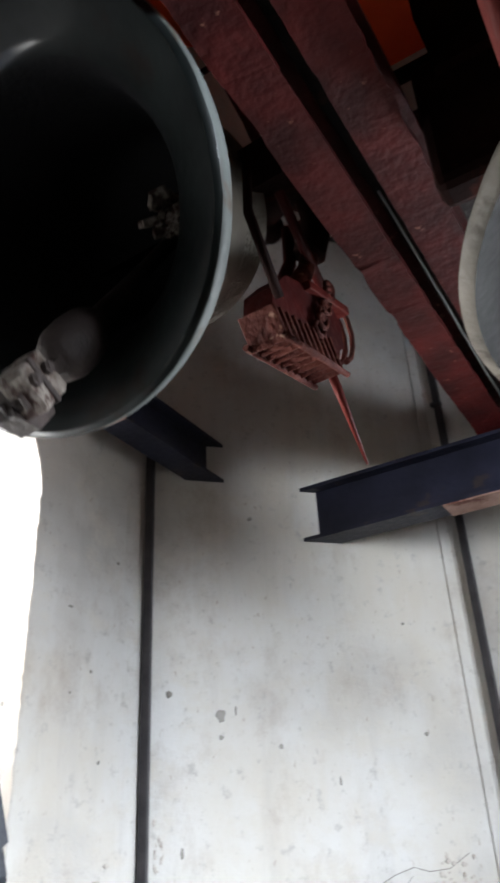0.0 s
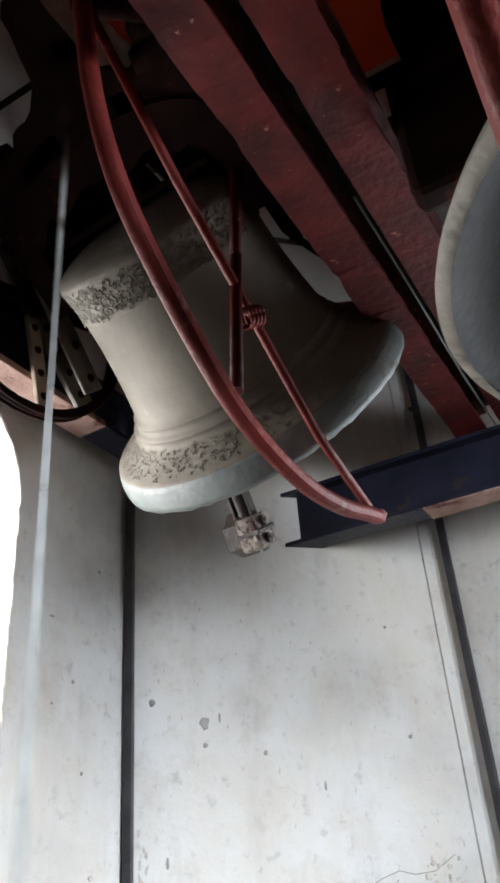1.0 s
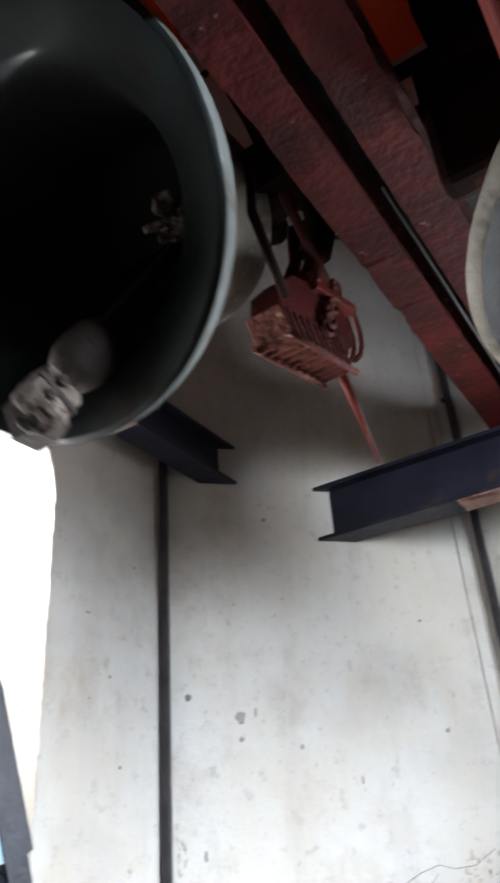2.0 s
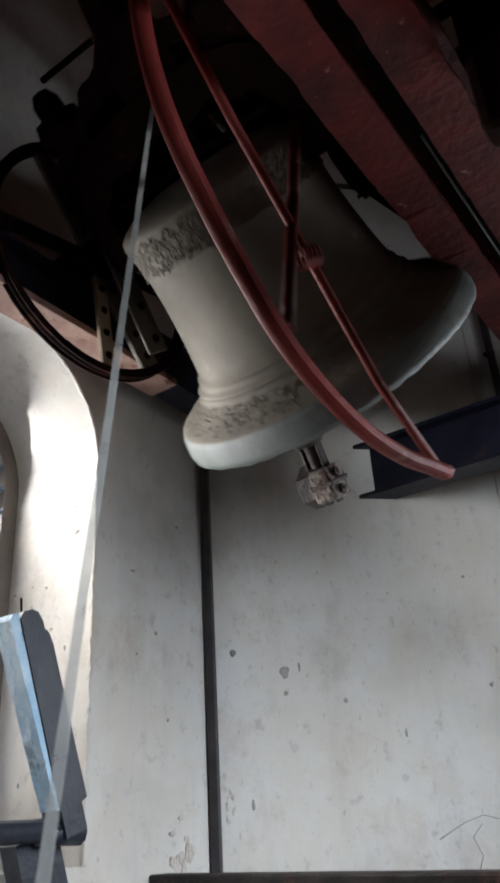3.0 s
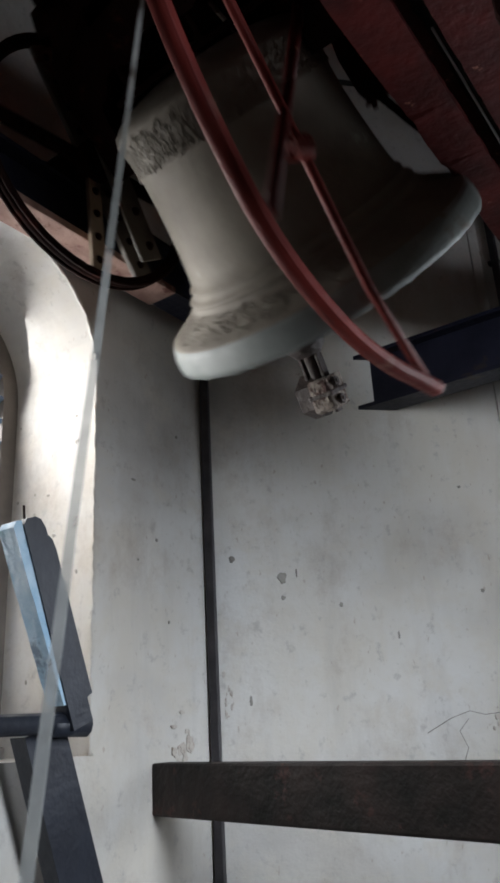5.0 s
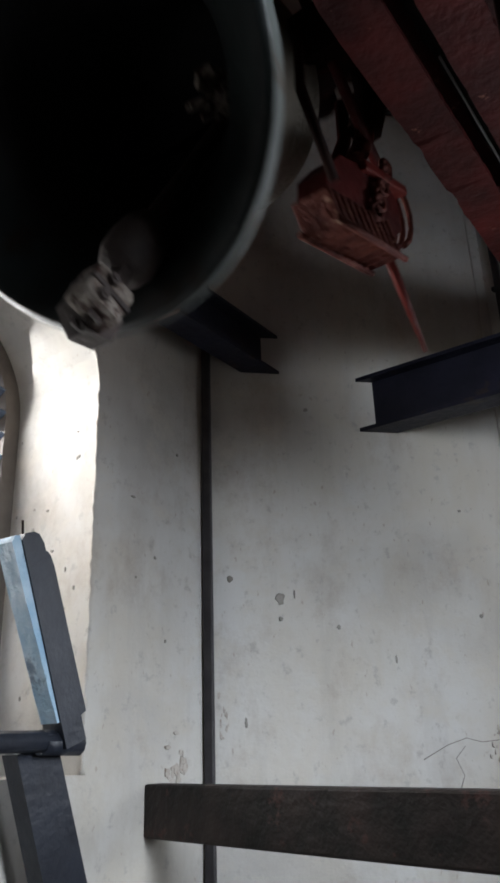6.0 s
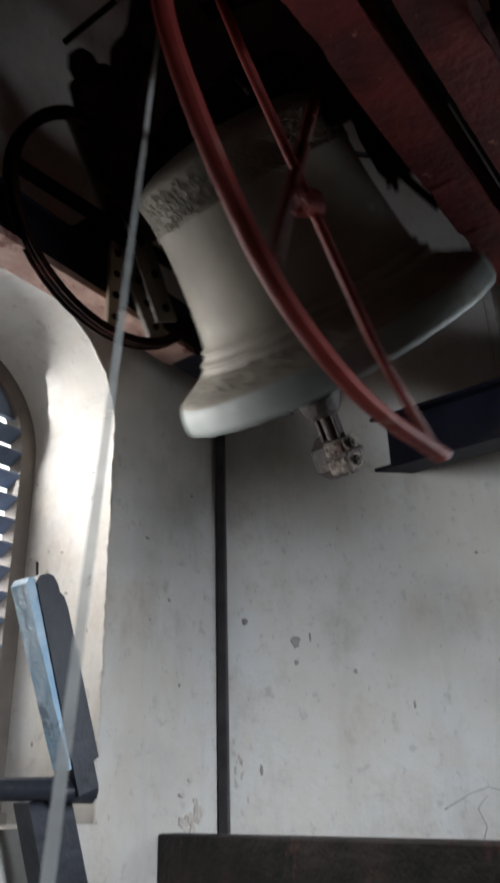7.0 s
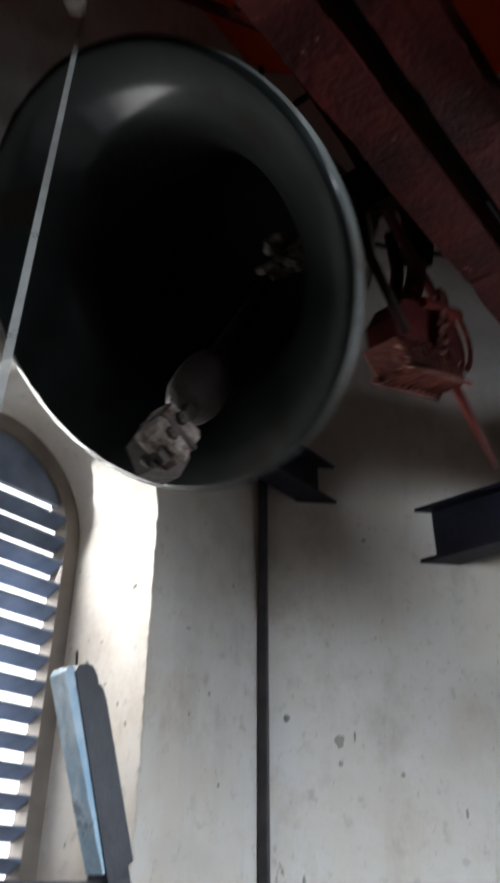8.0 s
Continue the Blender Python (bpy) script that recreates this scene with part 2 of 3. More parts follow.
def wall_slab(name, p, q, label, thick=0.45, z0=0.0, z1=TOP, material=PLASTER):
    """A wall whose inner face runs from p to q, the room being on its right."""
    p, q = Vector((*p, 0)), Vector((*q, 0))
    d = (q - p).normalized()
    out = Vector((-d.y, d.x, 0))
    ln = (q - p).length
    bm = bmesh.new()
    m = Matrix.Translation(p) @ Matrix((d, out, Vector((0, 0, 1)))).transposed().to_4x4()
    add_box(bm, (0, 0, z0), (ln, thick, z1), 0, m)
    ob = part(name, bm, material)
    return tagged(ob, label, "wall", kind="structure")


def arch_wall(name, p, q, at, half, spring, sill, label, thick=0.45, rise=1.0, material=PLASTER):
    """A wall with an arched opening centred at the distance at from p; (the room on its right)."""
    p3, q3 = Vector((*p, 0)), Vector((*q, 0))
    d = (q3 - p3).normalized()
    out = Vector((-d.y, d.x, 0))
    ln = (q3 - p3).length
    m = Matrix.Translation(p3) @ Matrix((d, out, Vector((0, 0, 1)))).transposed().to_4x4()
    bm = bmesh.new()
    k = 20
    arc = [(at - half * math.cos(math.pi * i / k), spring + half * rise * math.sin(math.pi * i / k)) for i in range(k + 1)]
    top = [(at - half + 2 * half * i / k, TOP) for i in range(k + 1)]

    def slab(poly):
        a = [bm.verts.new(m @ Vector((x, 0, z))) for x, z in poly]
        b = [bm.verts.new(m @ Vector((x, thick, z))) for x, z in poly]
        n = len(poly)
        bm.faces.new(a)
        bm.faces.new(b[::-1])
        for i in range(n):
            bm.faces.new((a[i], a[(i + 1) % n], b[(i + 1) % n], b[i]))
    slab([(0, 0), (at - half, 0), (at - half, sill), (at - half, spring), (at - half, TOP), (0, TOP)])
    slab([(at + half, 0), (ln, 0), (ln, TOP), (at + half, TOP), (at + half, spring), (at + half, sill)])
    slab([(at - half, 0), (at + half, 0), (at + half, sill), (at - half, sill)])
    for i in range(k):
        slab([arc[i], arc[i + 1], top[i + 1], top[i]])
    ob = part(name, bm, material)
    return tagged(ob, label, "wall", kind="structure")


P_AH, P_HG, P_GF, P_FE, P_ED, P_DC = (-1.551, -1.0), (-0.73, -1.82), (1.6, -1.82), (2.4, -1.0), (2.4, 1.9), (1.57, 2.728)
arch_wall("wall_west", P_AH, CORNER_AB, WIN_Y + 1.0, WIN_R, SPRING, SILL, "stained white plaster wall with an arched louvred window")
wall_slab("wall_northwest", CORNER_AB, CORNER_BC, "stained white plaster wall with scuffs and drip marks")
arch_wall("wall_north", CORNER_BC, P_DC, 1.2, WIN_R, SPRING, SILL, "white plaster wall with an arched window")
wall_slab("wall_northeast", P_DC, P_ED, "plain unseen grey wall, darkened to cut bounced light", material=DIM_WALL)
arch_wall("wall_east", P_ED, P_FE, 1.45, WIN_R, SPRING, SILL, "unseen grey wall with an arched window, darkened to cut bounced light", material=DIM_WALL)
wall_slab("wall_southeast", P_FE, P_GF, "plain unseen grey wall, darkened to cut bounced light", material=DIM_WALL)
wall_slab("wall_south", P_GF, P_HG, "plain unseen grey wall, darkened to cut bounced light", material=DIM_WALL)
wall_slab("wall_southwest", P_HG, P_AH, "plain unseen grey wall, darkened to cut bounced light", material=DIM_WALL)
OUT = [(-2.0, -1.2), (-0.9, -2.3), (1.8, -2.3), (2.85, -1.2), (2.85, 2.1), (1.8, 3.2), (-0.9, 3.2), (-2.0, 2.1)]
ob = part("floor", add_prism(bmesh.new(), OUT, 0.2, Matrix.Translation((0, 0, -0.2))), PLASTER)
ob.data.materials[0] = FLOOR
tagged(ob, "dusty concrete floor of the belfry", "floor", kind="structure")
ob = part("ceiling", add_prism(bmesh.new(), OUT, 0.2, Matrix.Translation((0, 0, TOP))), ORANGE)
tagged(ob, "terracotta orange painted ceiling", "ceiling", kind="structure")
bm = bmesh.new()
add_prism(bm, [(-900, -900), (900, -900), (900, 900), (-900, 900)], 0.5, Matrix.Translation((0, 0, -18)))
tagged(part("ground", bm, EARTH), "pale ground far below the tower", "ground", kind="structure")

window_lamp((2.70, 0.45, 2.30), (-1.45, 1.9, 1.28), 0.6, 1.2, 36, 74, (0.83, 0.905, 1.0))
window_lamp((-2.03, WIN_Y, 2.3), (0, WIN_Y + 0.2, 1.4), 0.6, 1.3, 23, 140, (0.98, 0.97, 0.96))
window_lamp((0.47, 2.98, 2.2), (-0.4, 0, 0.9), 0.6, 1.1, 27, 140, (0.86, 0.92, 1.0))

# ---------------------------------------------------------------- louvred window


def louvred_window(name, m, sill, label):
    """An arched frame with sloping slats; local x runs across the opening, y outwards."""
    win = tagged(new(name), label, "window", kind="structure")
    win.matrix_world = m
    k, ro, ri = 24, WIN_R, WIN_R - 0.055
    rim = [[(-r, sill), (-r, SPRING)] + [(-r * math.cos(math.pi * i / k), SPRING + r * math.sin(math.pi * i / k)) for i in range(1, k)] + [(r, SPRING), (r, sill)] for r in (ro, ri)]
    bm = bmesh.new()
    for i in range(len(rim[0]) - 1):
        q = [rim[0][i], rim[0][i + 1], rim[1][i + 1], rim[1][i]]
        a = [bm.verts.new((x, -0.03, z)) for x, z in q]
        b = [bm.verts.new((x, 0.03, z)) for x, z in q]
        bm.faces.new(a)
        bm.faces.new(b[::-1])
        for j in range(4):
            bm.faces.new((a[j], a[(j + 1) % 4], b[(j + 1) % 4], b[j]))
    part("window_frame", bm, FRAME_WOOD, win)
    part("window_sill", box((-ro, -0.06, sill - 0.03), (ro, 0.05, sill + 0.03), 0.006), FRAME_WOOD, win)
    head = 0.13
    t0 = math.asin(head / ri)
    poly = [(ri * math.cos(t0 + (math.pi - 2 * t0) * i / 16), SPRING + ri * math.sin(t0 + (math.pi - 2 * t0) * i / 16)) for i in range(17)]
    part("head_panel", add_prism(bmesh.new(), poly, 0.02, pose(0, 0.01, 0, 90, 0, 0)), LOUVRE, win, "grey boarded arch head")
    me = None
    z = sill + 0.07
    while z < SPRING + head - 0.025:
        w = ri if z < SPRING else math.sqrt(ri * ri - (z - SPRING) ** 2)
        if z < SPRING and me:
            sl = new("slat", me)
            sl.parent = win
        else:
            sl = part("slat", box((-w, -0.033, -0.006), (w, 0.033, 0.006), 0.002, pose(0, 0, 0, -27, 0, 0)), LOUVRE, win)
            me = sl.data
        sl.location = (0, 0, z)
        z += 0.076


louvred_window("window_1", pose(-1.95, WIN_Y, 0, 0, 0, 90), SILL, "arched louvred window with weathered slats in a thick plaster wall")
louvred_window("window_2", pose(0.47, 3.12, 0, 0, 0, 0), SILL, "arched louvred window in the plaster wall")
louvred_window("window_3", pose(2.79, 0.45, 0, 0, 0, -90), SILL, "arched louvred window in the plaster wall")

GLARE = bpy.data.materials.new("hazy_sky_glow")
GLARE.use_nodes = True
gb = GLARE.node_tree.nodes["Principled BSDF"]
gb.inputs["Base Color"].default_value = (0.8, 0.85, 0.9, 1)
gb.inputs["Emission Color"].default_value = (0.86, 0.93, 1.0, 1)
gb.inputs["Emission Strength"].default_value = 1.6
ob = part("backdrop", box((-14.2, -12, -6), (-14, 26, 22)), GLARE)
tagged(ob, "bright hazy white sky beyond the louvred window", "sky", kind="structure")

# ---------------------------------------------------------------- steel frame


def worn_bar(poly, y0, y1, n, wear, seed):
    """A rolled bar along y whose edges are nicked and flaked."""
    rng = random.Random(seed)
    bm = bmesh.new()
    rings, slip = [], [0.0] * len(poly)
    for i in range(n + 1):
        ring = []
        for k, (x, z) in enumerate(poly):
            slip[k] = 0.75 * slip[k] + rng.gauss(0, wear * 0.6)
            if rng.random() < 0.03:
                slip[k] = -abs(rng.gauss(0, wear * 3))
            ring.append(bm.verts.new((x - math.copysign(min(abs(slip[k]), 0.008), x) * (slip[k] < 0) , y0 + (y1 - y0) * i / n, z + 0.3 * slip[k])))
        rings.append(ring)
    for a, b in zip(rings, rings[1:]):
        for k in range(len(poly)):
            j = (k + 1) % len(poly)
            bm.faces.new((a[k], a[j], b[j], b[k]))
    bm.faces.new(rings[0][::-1])
    bm.faces.new(rings[-1])
    return bm


def add_bolt(bm, at, r=0.012, h=0.01, m=None):
    k = 6
    poly = [(r * math.cos(2 * math.pi * i / k), r * math.sin(2 * math.pi * i / k)) for i in range(k)]
    add_prism(bm, poly, h, (m or Matrix()) @ Matrix.Translation(at))


def pillow_block(parent, at, h):
    """A bearing housing of the height h from its foot to the axle, its bore along x."""
    arc = [(0.05 * math.cos(math.pi * i / 10), h + 0.05 * math.sin(math.pi * i / 10)) for i in range(11)]
    bm = add_prism(bmesh.new(), [(-0.1, 0), (0.1, 0), (0.1, 0.025), (0.055, 0.03)] + arc + [(-0.055, 0.03), (-0.1, 0.025)], 0.06, Matrix.Translation(at) @ pose(-0.03, 0, 0, 90, 0, 90))
    b = part("bearing_block", bm, DARK, parent, "dark cast-iron bearing block")
    bm = bmesh.new()
    for y in (-0.08, 0.08):
        add_bolt(bm, (at[0], at[1] + y, at[2] + 0.025), 0.013, 0.012)
    part("bolt_heads", bm, DARK, b)


b = thing("steel_beam", "dark navy painted steel I-beam let into the plaster wall", "beam", pose(-0.9, 2.37, 2.69), "support beams")
part("girder", add_prism(bmesh.new(), ibeam_poly(0.1, 0.212, 0.014, 0.012), 3.72, pose(-0.42, 0, 0, 90, 0, 90)), NAVY, b)
part("flange_plate", box((0.28, -0.052, -0.006), (0.75, 0.051, -0.0005), 0.001), SALMON, b, "pinkish glare coloured onto the flange's underside")
b = thing("steel_beam", "dark navy painted steel I-beam let into the plaster wall", "beam", pose(-1.39, 0, 2.905), "support beams")
part("girder", add_prism(bmesh.new(), ibeam_poly(0.1, 0.158, 0.012, 0.01), 3.9, pose(0, 2.4, 0, 90, 0, 0)), NAVY, b)
pillow_block(b, (0, 1.166, 0.158), 0.065)
part("flange_plate", box((-0.052, 0.35, -0.008), (0.056, 1.56, 0.0135), 0.002), SALMON, b, "salmon-coloured stretch of the lower flange")
for x0, x1, hold in ((-0.465, -0.36, True), (-0.312, -0.207, False)):
    b = thing("red_beam", "rusty red painted steel channel beam with chipped paint", "beam", pose((x0 + x1) / 2, 0, 2.905), "red beams")
    w = (x1 - x0) / 2
    poly = [(-w, 0), (w, 0), (w, 0.012), (-w + 0.01, 0.014), (-w + 0.01, 0.106), (w, 0.108), (w, 0.12), (-w, 0.12)]
    part("channel", worn_bar(poly, -1.88, 2.42, 260, 0.0022, 7 + hold), RED, b)
    bm = bmesh.new()
    for y in (2.37, 2.30):
        add_bolt(bm, (0, y, -0.0), 0.012, 0.012, pose(0, 0, 0.012))
    part("bolt_heads", bm, RED, b)
    pillow_block(b, (0, 1.166 if hold else 1.09, 0.12), 0.103 if hold else 0.095)
b = thing("gap_filler", "dark bar added to shade the gap between the red beams", "beam", pose(-0.335, 0, 3.025))
part("timber", box((-0.034, -1.85, 0), (0.034, 2.4, 0.12), 0.008), WOOD_DARK, b)
b = thing("broad_dark_bar", "broad dark bar added along the red beam", "beam", pose(-0.15, 0, 3.027))
part("timber", box((-0.085, 1.21, 0), (0.03, 2.5, 0.13), 0.01), WOOD_DARK, b)
b = thing("conduit", "thin pale conduit lying between the red beams", "conduit", pose(-0.334, 0, 2.93))
part("tube", tube([(0, 1.2, 0.02), (0.003, 1.6, 0.0), (-0.003, 2.0, 0), (0, 2.36, 0)], 0.003, 8), STRAP, b)
b = thing("red_beam", "rusty red painted steel channel beam with chipped paint", "beam", pose(1.16, 0, 2.905), "red beams")
part("channel", add_prism(bmesh.new(), [(-0.05, 0), (0.05, 0), (0.05, 0.12), (-0.05, 0.12)], 4.3, pose(0, 2.42, 0, 90, 0, 0)), RED, b)
pillow_block(b, (0, 1.09, 0.12), 0.095)

# ---------------------------------------------------------------- bells
PIVOT = (-0.876, 1.166, 3.128)
PIVOT_2 = (0.41, 1.09, 3.12)
BELL_R, BELL_H, BELL_DROP = 0.45, 0.66, 0.577
# profiles as (radius, height), in shares of BELL_R and BELL_H: the swinging bell, and the still one with its straighter flare
OUTER = [(0.965, 0.0), (0.997, 0.006), (0.998, 0.03), (0.991, 0.06), (0.977, 0.09), (0.960, 0.112), (0.938, 0.119), (0.885, 0.135), (0.81, 0.16), (0.765, 0.182), (0.733, 0.205), (0.741, 0.211), (0.740, 0.220), (0.716, 0.225), (0.694, 0.252), (0.701, 0.257), (0.699, 0.264), (0.680, 0.268),
         (0.662, 0.32), (0.64, 0.41), (0.62, 0.51), (0.606, 0.60), (0.597, 0.70), (0.601, 0.708), (0.601, 0.722), (0.596, 0.73), (0.596, 0.78), (0.602, 0.83), (0.610, 0.862), (0.60, 0.882), (0.555, 0.905), (0.48, 0.928), (0.40, 0.942), (0.3, 0.955), (0.18, 0.96), (0.0, 0.962)]
INNER = [(0.0, 0.89), (0.28, 0.88), (0.41, 0.85), (0.49, 0.80), (0.515, 0.7), (0.525, 0.6), (0.54, 0.5), (0.56, 0.4), (0.59, 0.3), (0.62, 0.235), (0.665, 0.175), (0.735, 0.12), (0.83, 0.065), (0.91, 0.018), (0.965, 0.0)]
OUTER_STILL = [(0.965, 0.0), (1.0, 0.012), (1.006, 0.05), (1.0, 0.115), (0.985, 0.135), (0.93, 0.155), (0.86, 0.19), (0.79, 0.235), (0.768, 0.252), (0.757, 0.266), (0.735, 0.275), (0.705, 0.305), (0.70, 0.318), (0.683, 0.326),
               (0.655, 0.37), (0.618, 0.45), (0.592, 0.54), (0.577, 0.63), (0.572, 0.70), (0.578, 0.78), (0.59, 0.825), (0.602, 0.852), (0.592, 0.868), (0.54, 0.888), (0.45, 0.912), (0.37, 0.925), (0.3, 0.945), (0.18, 0.955), (0.0, 0.957)]
INNER_STILL = [(0.0, 0.88), (0.28, 0.87), (0.41, 0.84), (0.475, 0.79), (0.495, 0.7), (0.505, 0.6), (0.525, 0.5), (0.565, 0.4), (0.62, 0.3), (0.69, 0.2), (0.76, 0.135), (0.84, 0.08), (0.92, 0.02), (0.965, 0.0)]


def bell_body(parent, s, still=False):
    """The bell's shell: dusty outside, pale worn sound bow at the lip, near-black colour inside."""
    out, inn, drop = (OUTER_STILL, INNER_STILL, 0.562) if still else (OUTER, INNER, BELL_DROP)
    flare = [(a - (0.09 * min(1, (z - 0.012) / 0.12) * max(0, 1 - max(0, z - 0.14) / 0.3) if still and z > 0.012 else 0), z) for a, z in out]
    prof = [(a * BELL_R * s, (z * BELL_H - drop) * s) for a, z in flare + inn]
    bm = add_lathe(bmesh.new(), prof, 96)
    rng = random.Random(4)
    for v in bm.verts:
        if v.co.z < (0.012 - drop) * s and math.hypot(v.co.x, v.co.y) > 0.42 * s:
            v.co.z += rng.uniform(-0.0015, 0.003) * s
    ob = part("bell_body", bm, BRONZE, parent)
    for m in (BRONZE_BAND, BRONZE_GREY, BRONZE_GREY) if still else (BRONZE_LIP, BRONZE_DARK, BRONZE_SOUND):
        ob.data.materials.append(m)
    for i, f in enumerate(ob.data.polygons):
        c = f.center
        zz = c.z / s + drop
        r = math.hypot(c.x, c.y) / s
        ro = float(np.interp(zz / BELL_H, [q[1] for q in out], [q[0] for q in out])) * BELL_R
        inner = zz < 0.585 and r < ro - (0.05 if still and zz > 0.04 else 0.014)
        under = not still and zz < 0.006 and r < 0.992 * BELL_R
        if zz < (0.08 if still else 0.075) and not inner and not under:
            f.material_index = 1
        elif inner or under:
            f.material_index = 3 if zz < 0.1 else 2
    return ob


def relief(parent, s, z0, z1, count, size, seed):
    """Raised scrolls and leaves cast on the bell between two heights above the lip."""
    rng = random.Random(seed)
    bm = bmesh.new()
    for _ in range(count):
        a, z = rng.uniform(0, 2 * math.pi), rng.uniform(z0, z1)
        r = float(np.interp(z / BELL_H, [q[1] for q in OUTER], [q[0] for q in OUTER])) * BELL_R + 0.001
        r2 = float(np.interp((z + 0.01) / BELL_H, [q[1] for q in OUTER], [q[0] for q in OUTER])) * BELL_R + 0.001
        tilt = math.atan2(r2 - r, 0.01)
        m = pose(0, 0, 0, 0, 0, math.degrees(a)) @ Matrix.Translation((r * s, 0, (z - BELL_DROP) * s)) @ pose(0, 0, 0, 0, 90 + math.degrees(tilt), 0) @ pose(0, 0, 0, 0, 0, rng.uniform(0, 360))
        rad, arc = rng.uniform(0.5, 1.0) * size * s, rng.uniform(2.2, 5.0)
        rings = []
        for i in range(7):
            t = arc * i / 6
            rr = rad * (1 - 0.09 * i)
            w = 0.24 * rad * (1.15 - 0.12 * i)
            c, d = Vector((rr * math.cos(t), rr * math.sin(t), 0)), Vector((math.cos(t), math.sin(t), 0))
            rings.append([bm.verts.new(m @ q) for q in (c - d * w, c + Vector((0, 0, 0.2 * size * s)), c + d * w)])
        for p, q in zip(rings, rings[1:]):
            bm.faces.new((p[0], p[1], q[1], q[0])).smooth = True
            bm.faces.new((p[1], p[2], q[2], q[1])).smooth = True
    return tagged(part("relief_band", bm, BRONZE, parent), kind="stuff")


def yoke(parent, s, reach=0.5, wide=1.0):
    """A cast headstock: an open scalloped arch over the crown, a pierced crest above it, and a leg down to the axle on either side."""
    k = 48
    low, mid, slot, top = [], [], [], []
    for i in range(k + 1):
        t = math.pi * (1 - i / k)
        c, d = math.copysign(abs(math.cos(t)) ** 0.8, math.cos(t)), math.sin(t)
        low.append((0.285 * c, 0.015 + (0.145 + 0.014 * math.cos(11 * t)) * d ** 0.6))
        mid.append((0.36 * c, 0.03 + 0.235 * d ** 0.6))
        slot.append((0.33 * c, 0.05 + 0.265 * d ** 0.7))
        crest = 0.385 + 0.055 * math.exp(-((c - 0.03) / 0.14) ** 2) - 0.055 * math.exp(-((abs(c) - 0.5) / 0.09) ** 2) + 0.012 * math.cos(16 * t)
        top.append((0.37 * c, 0.06 + (crest - 0.06) * d ** 0.7))
    low, mid, slot, top = ([(x * wide, z) for x, z in q] for q in (low, mid, slot, top))
    arch = [(-0.36 * wide, -0.08)] + mid + [(0.36 * wide, -0.08), (0.275 * wide, -0.08)] + low[::-1] + [(-0.275 * wide, -0.08)]
    bm = add_prism(bmesh.new(), [(x * s, z * s) for x, z in arch], 0.094 * s, pose(0, 0.047 * s, 0, 90, 0, 0))
    bmesh.ops.triangulate(bm, faces=[f for f in bm.faces if len(f.verts) > 4])
    y = part("yoke", bm, DARK, parent, "dark red-brown cast iron yoke with a scalloped arch")
    bm = add_prism(bmesh.new(), [(x * s, z * s) for x, z in top + slot[::-1]], 0.08 * s, pose(0, 0.04 * s, 0, 90, 0, 0))
    bmesh.ops.triangulate(bm, faces=[f for f in bm.faces if len(f.verts) > 4])
    part("crest", bm, DARK, y)
    for x0, x1 in ((-0.30, -0.19), (-0.06, 0.115), (0.19, 0.30)):
        part("crest_post", box((x0 * s, -0.035 * s, 0.20 * s), (x1 * s, 0.035 * s, 0.335 * s), 0.008), DARK, y)
    for x, tip, w in ((-0.27, 0.43, 0.75), (0.03, 0.60, 1.0), (0.26, 0.43, 0.65)):
        prof = [(0.0, tip), (0.03 * w, tip - 0.005), (0.05 * w, tip - 0.03), (0.052 * w, tip - 0.07), (0.062 * w, tip - 0.12), (0.08 * w, 0.36), (0.10 * w, 0.31), (0.0, 0.29)]
        part("horn", add_lathe(bmesh.new(), [(r * s, z * s) for r, z in prof], 20, Matrix.Translation((x * s, 0, 0))), DARK, y)
    for x in (-0.20, 0.04):
        bm = tube([(x * s, 0, 0.045 * s), (x * s, 0, 0.30 * s)], 0.011 * s, 8)
        add_bolt(bm, (x * s, 0, 0.088 * s), 0.02 * s, 0.014 * s)
        part("hanger_bolt", bm, DARK, y)
    part("clamp_bar", box((-0.25 * s, -0.025 * s, 0.068 * s), (0.25 * s, 0.025 * s, 0.086 * s), 0.004), DARK, y)
    for x0, x1 in ((-0.51, -0.30), (0.30, reach)):
        part("axle", tube([(x0 * s, 0, 0), (x1 * s, 0, 0)], 0.03 / s ** 2, 16), DARK, parent)
    if s > 1:
        for x in (-0.45, 0.295):
            part("cheek_plate", box((x * s, -0.03 * s, -0.29 * s), ((x + 0.155) * s, 0.03 * s, -0.03 * s), 0.02), DARK, y, "dark cast cheek beside the bell's shoulder")
        return y
    mm = pose(0, 0, 0, -19, 0, 0)
    plate = part("side_plate", box((-0.372 * s, -0.042 * s, -0.31 * s), (-0.362 * s, 0.042 * s, 0.24 * s), 0.003, mm), GREY_STEEL, y, "grey riveted steel side plate")
    for q in (-0.27, -0.17, -0.07, 0.05, 0.15, 0.21):
        at = mm @ Matrix.Translation((-0.362 * s, 0.008 * s, q * s)) @ pose(0, 0, 0, 0, 90, 0)
        part("rivet", add_lathe(bmesh.new(), [(0, 0.01), (0.009, 0.008), (0.014, 0.0), (0, 0.0)], 10, at), DARK, plate)
    return y


def glide(pts, n=5):
    """A smooth line through points (Catmull-Rom)."""
    p = [pts[0]] + list(pts) + [pts[-1]]
    out = []
    for i in range(1, len(p) - 2):
        for k in range(n):
            t = k / n
            out.append(tuple(0.5 * (2 * b + (c - a) * t + (2 * a - 5 * b + 4 * c - d) * t * t + (3 * b - a - 3 * c + d) * t ** 3) for a, b, c, d in zip(p[i - 1], p[i], p[i + 1], p[i + 2])))
    return out + [tuple(pts[-1])]


def bow(parent, s, x, strut=True):
    """The curved red ringing arm with its straight chord."""
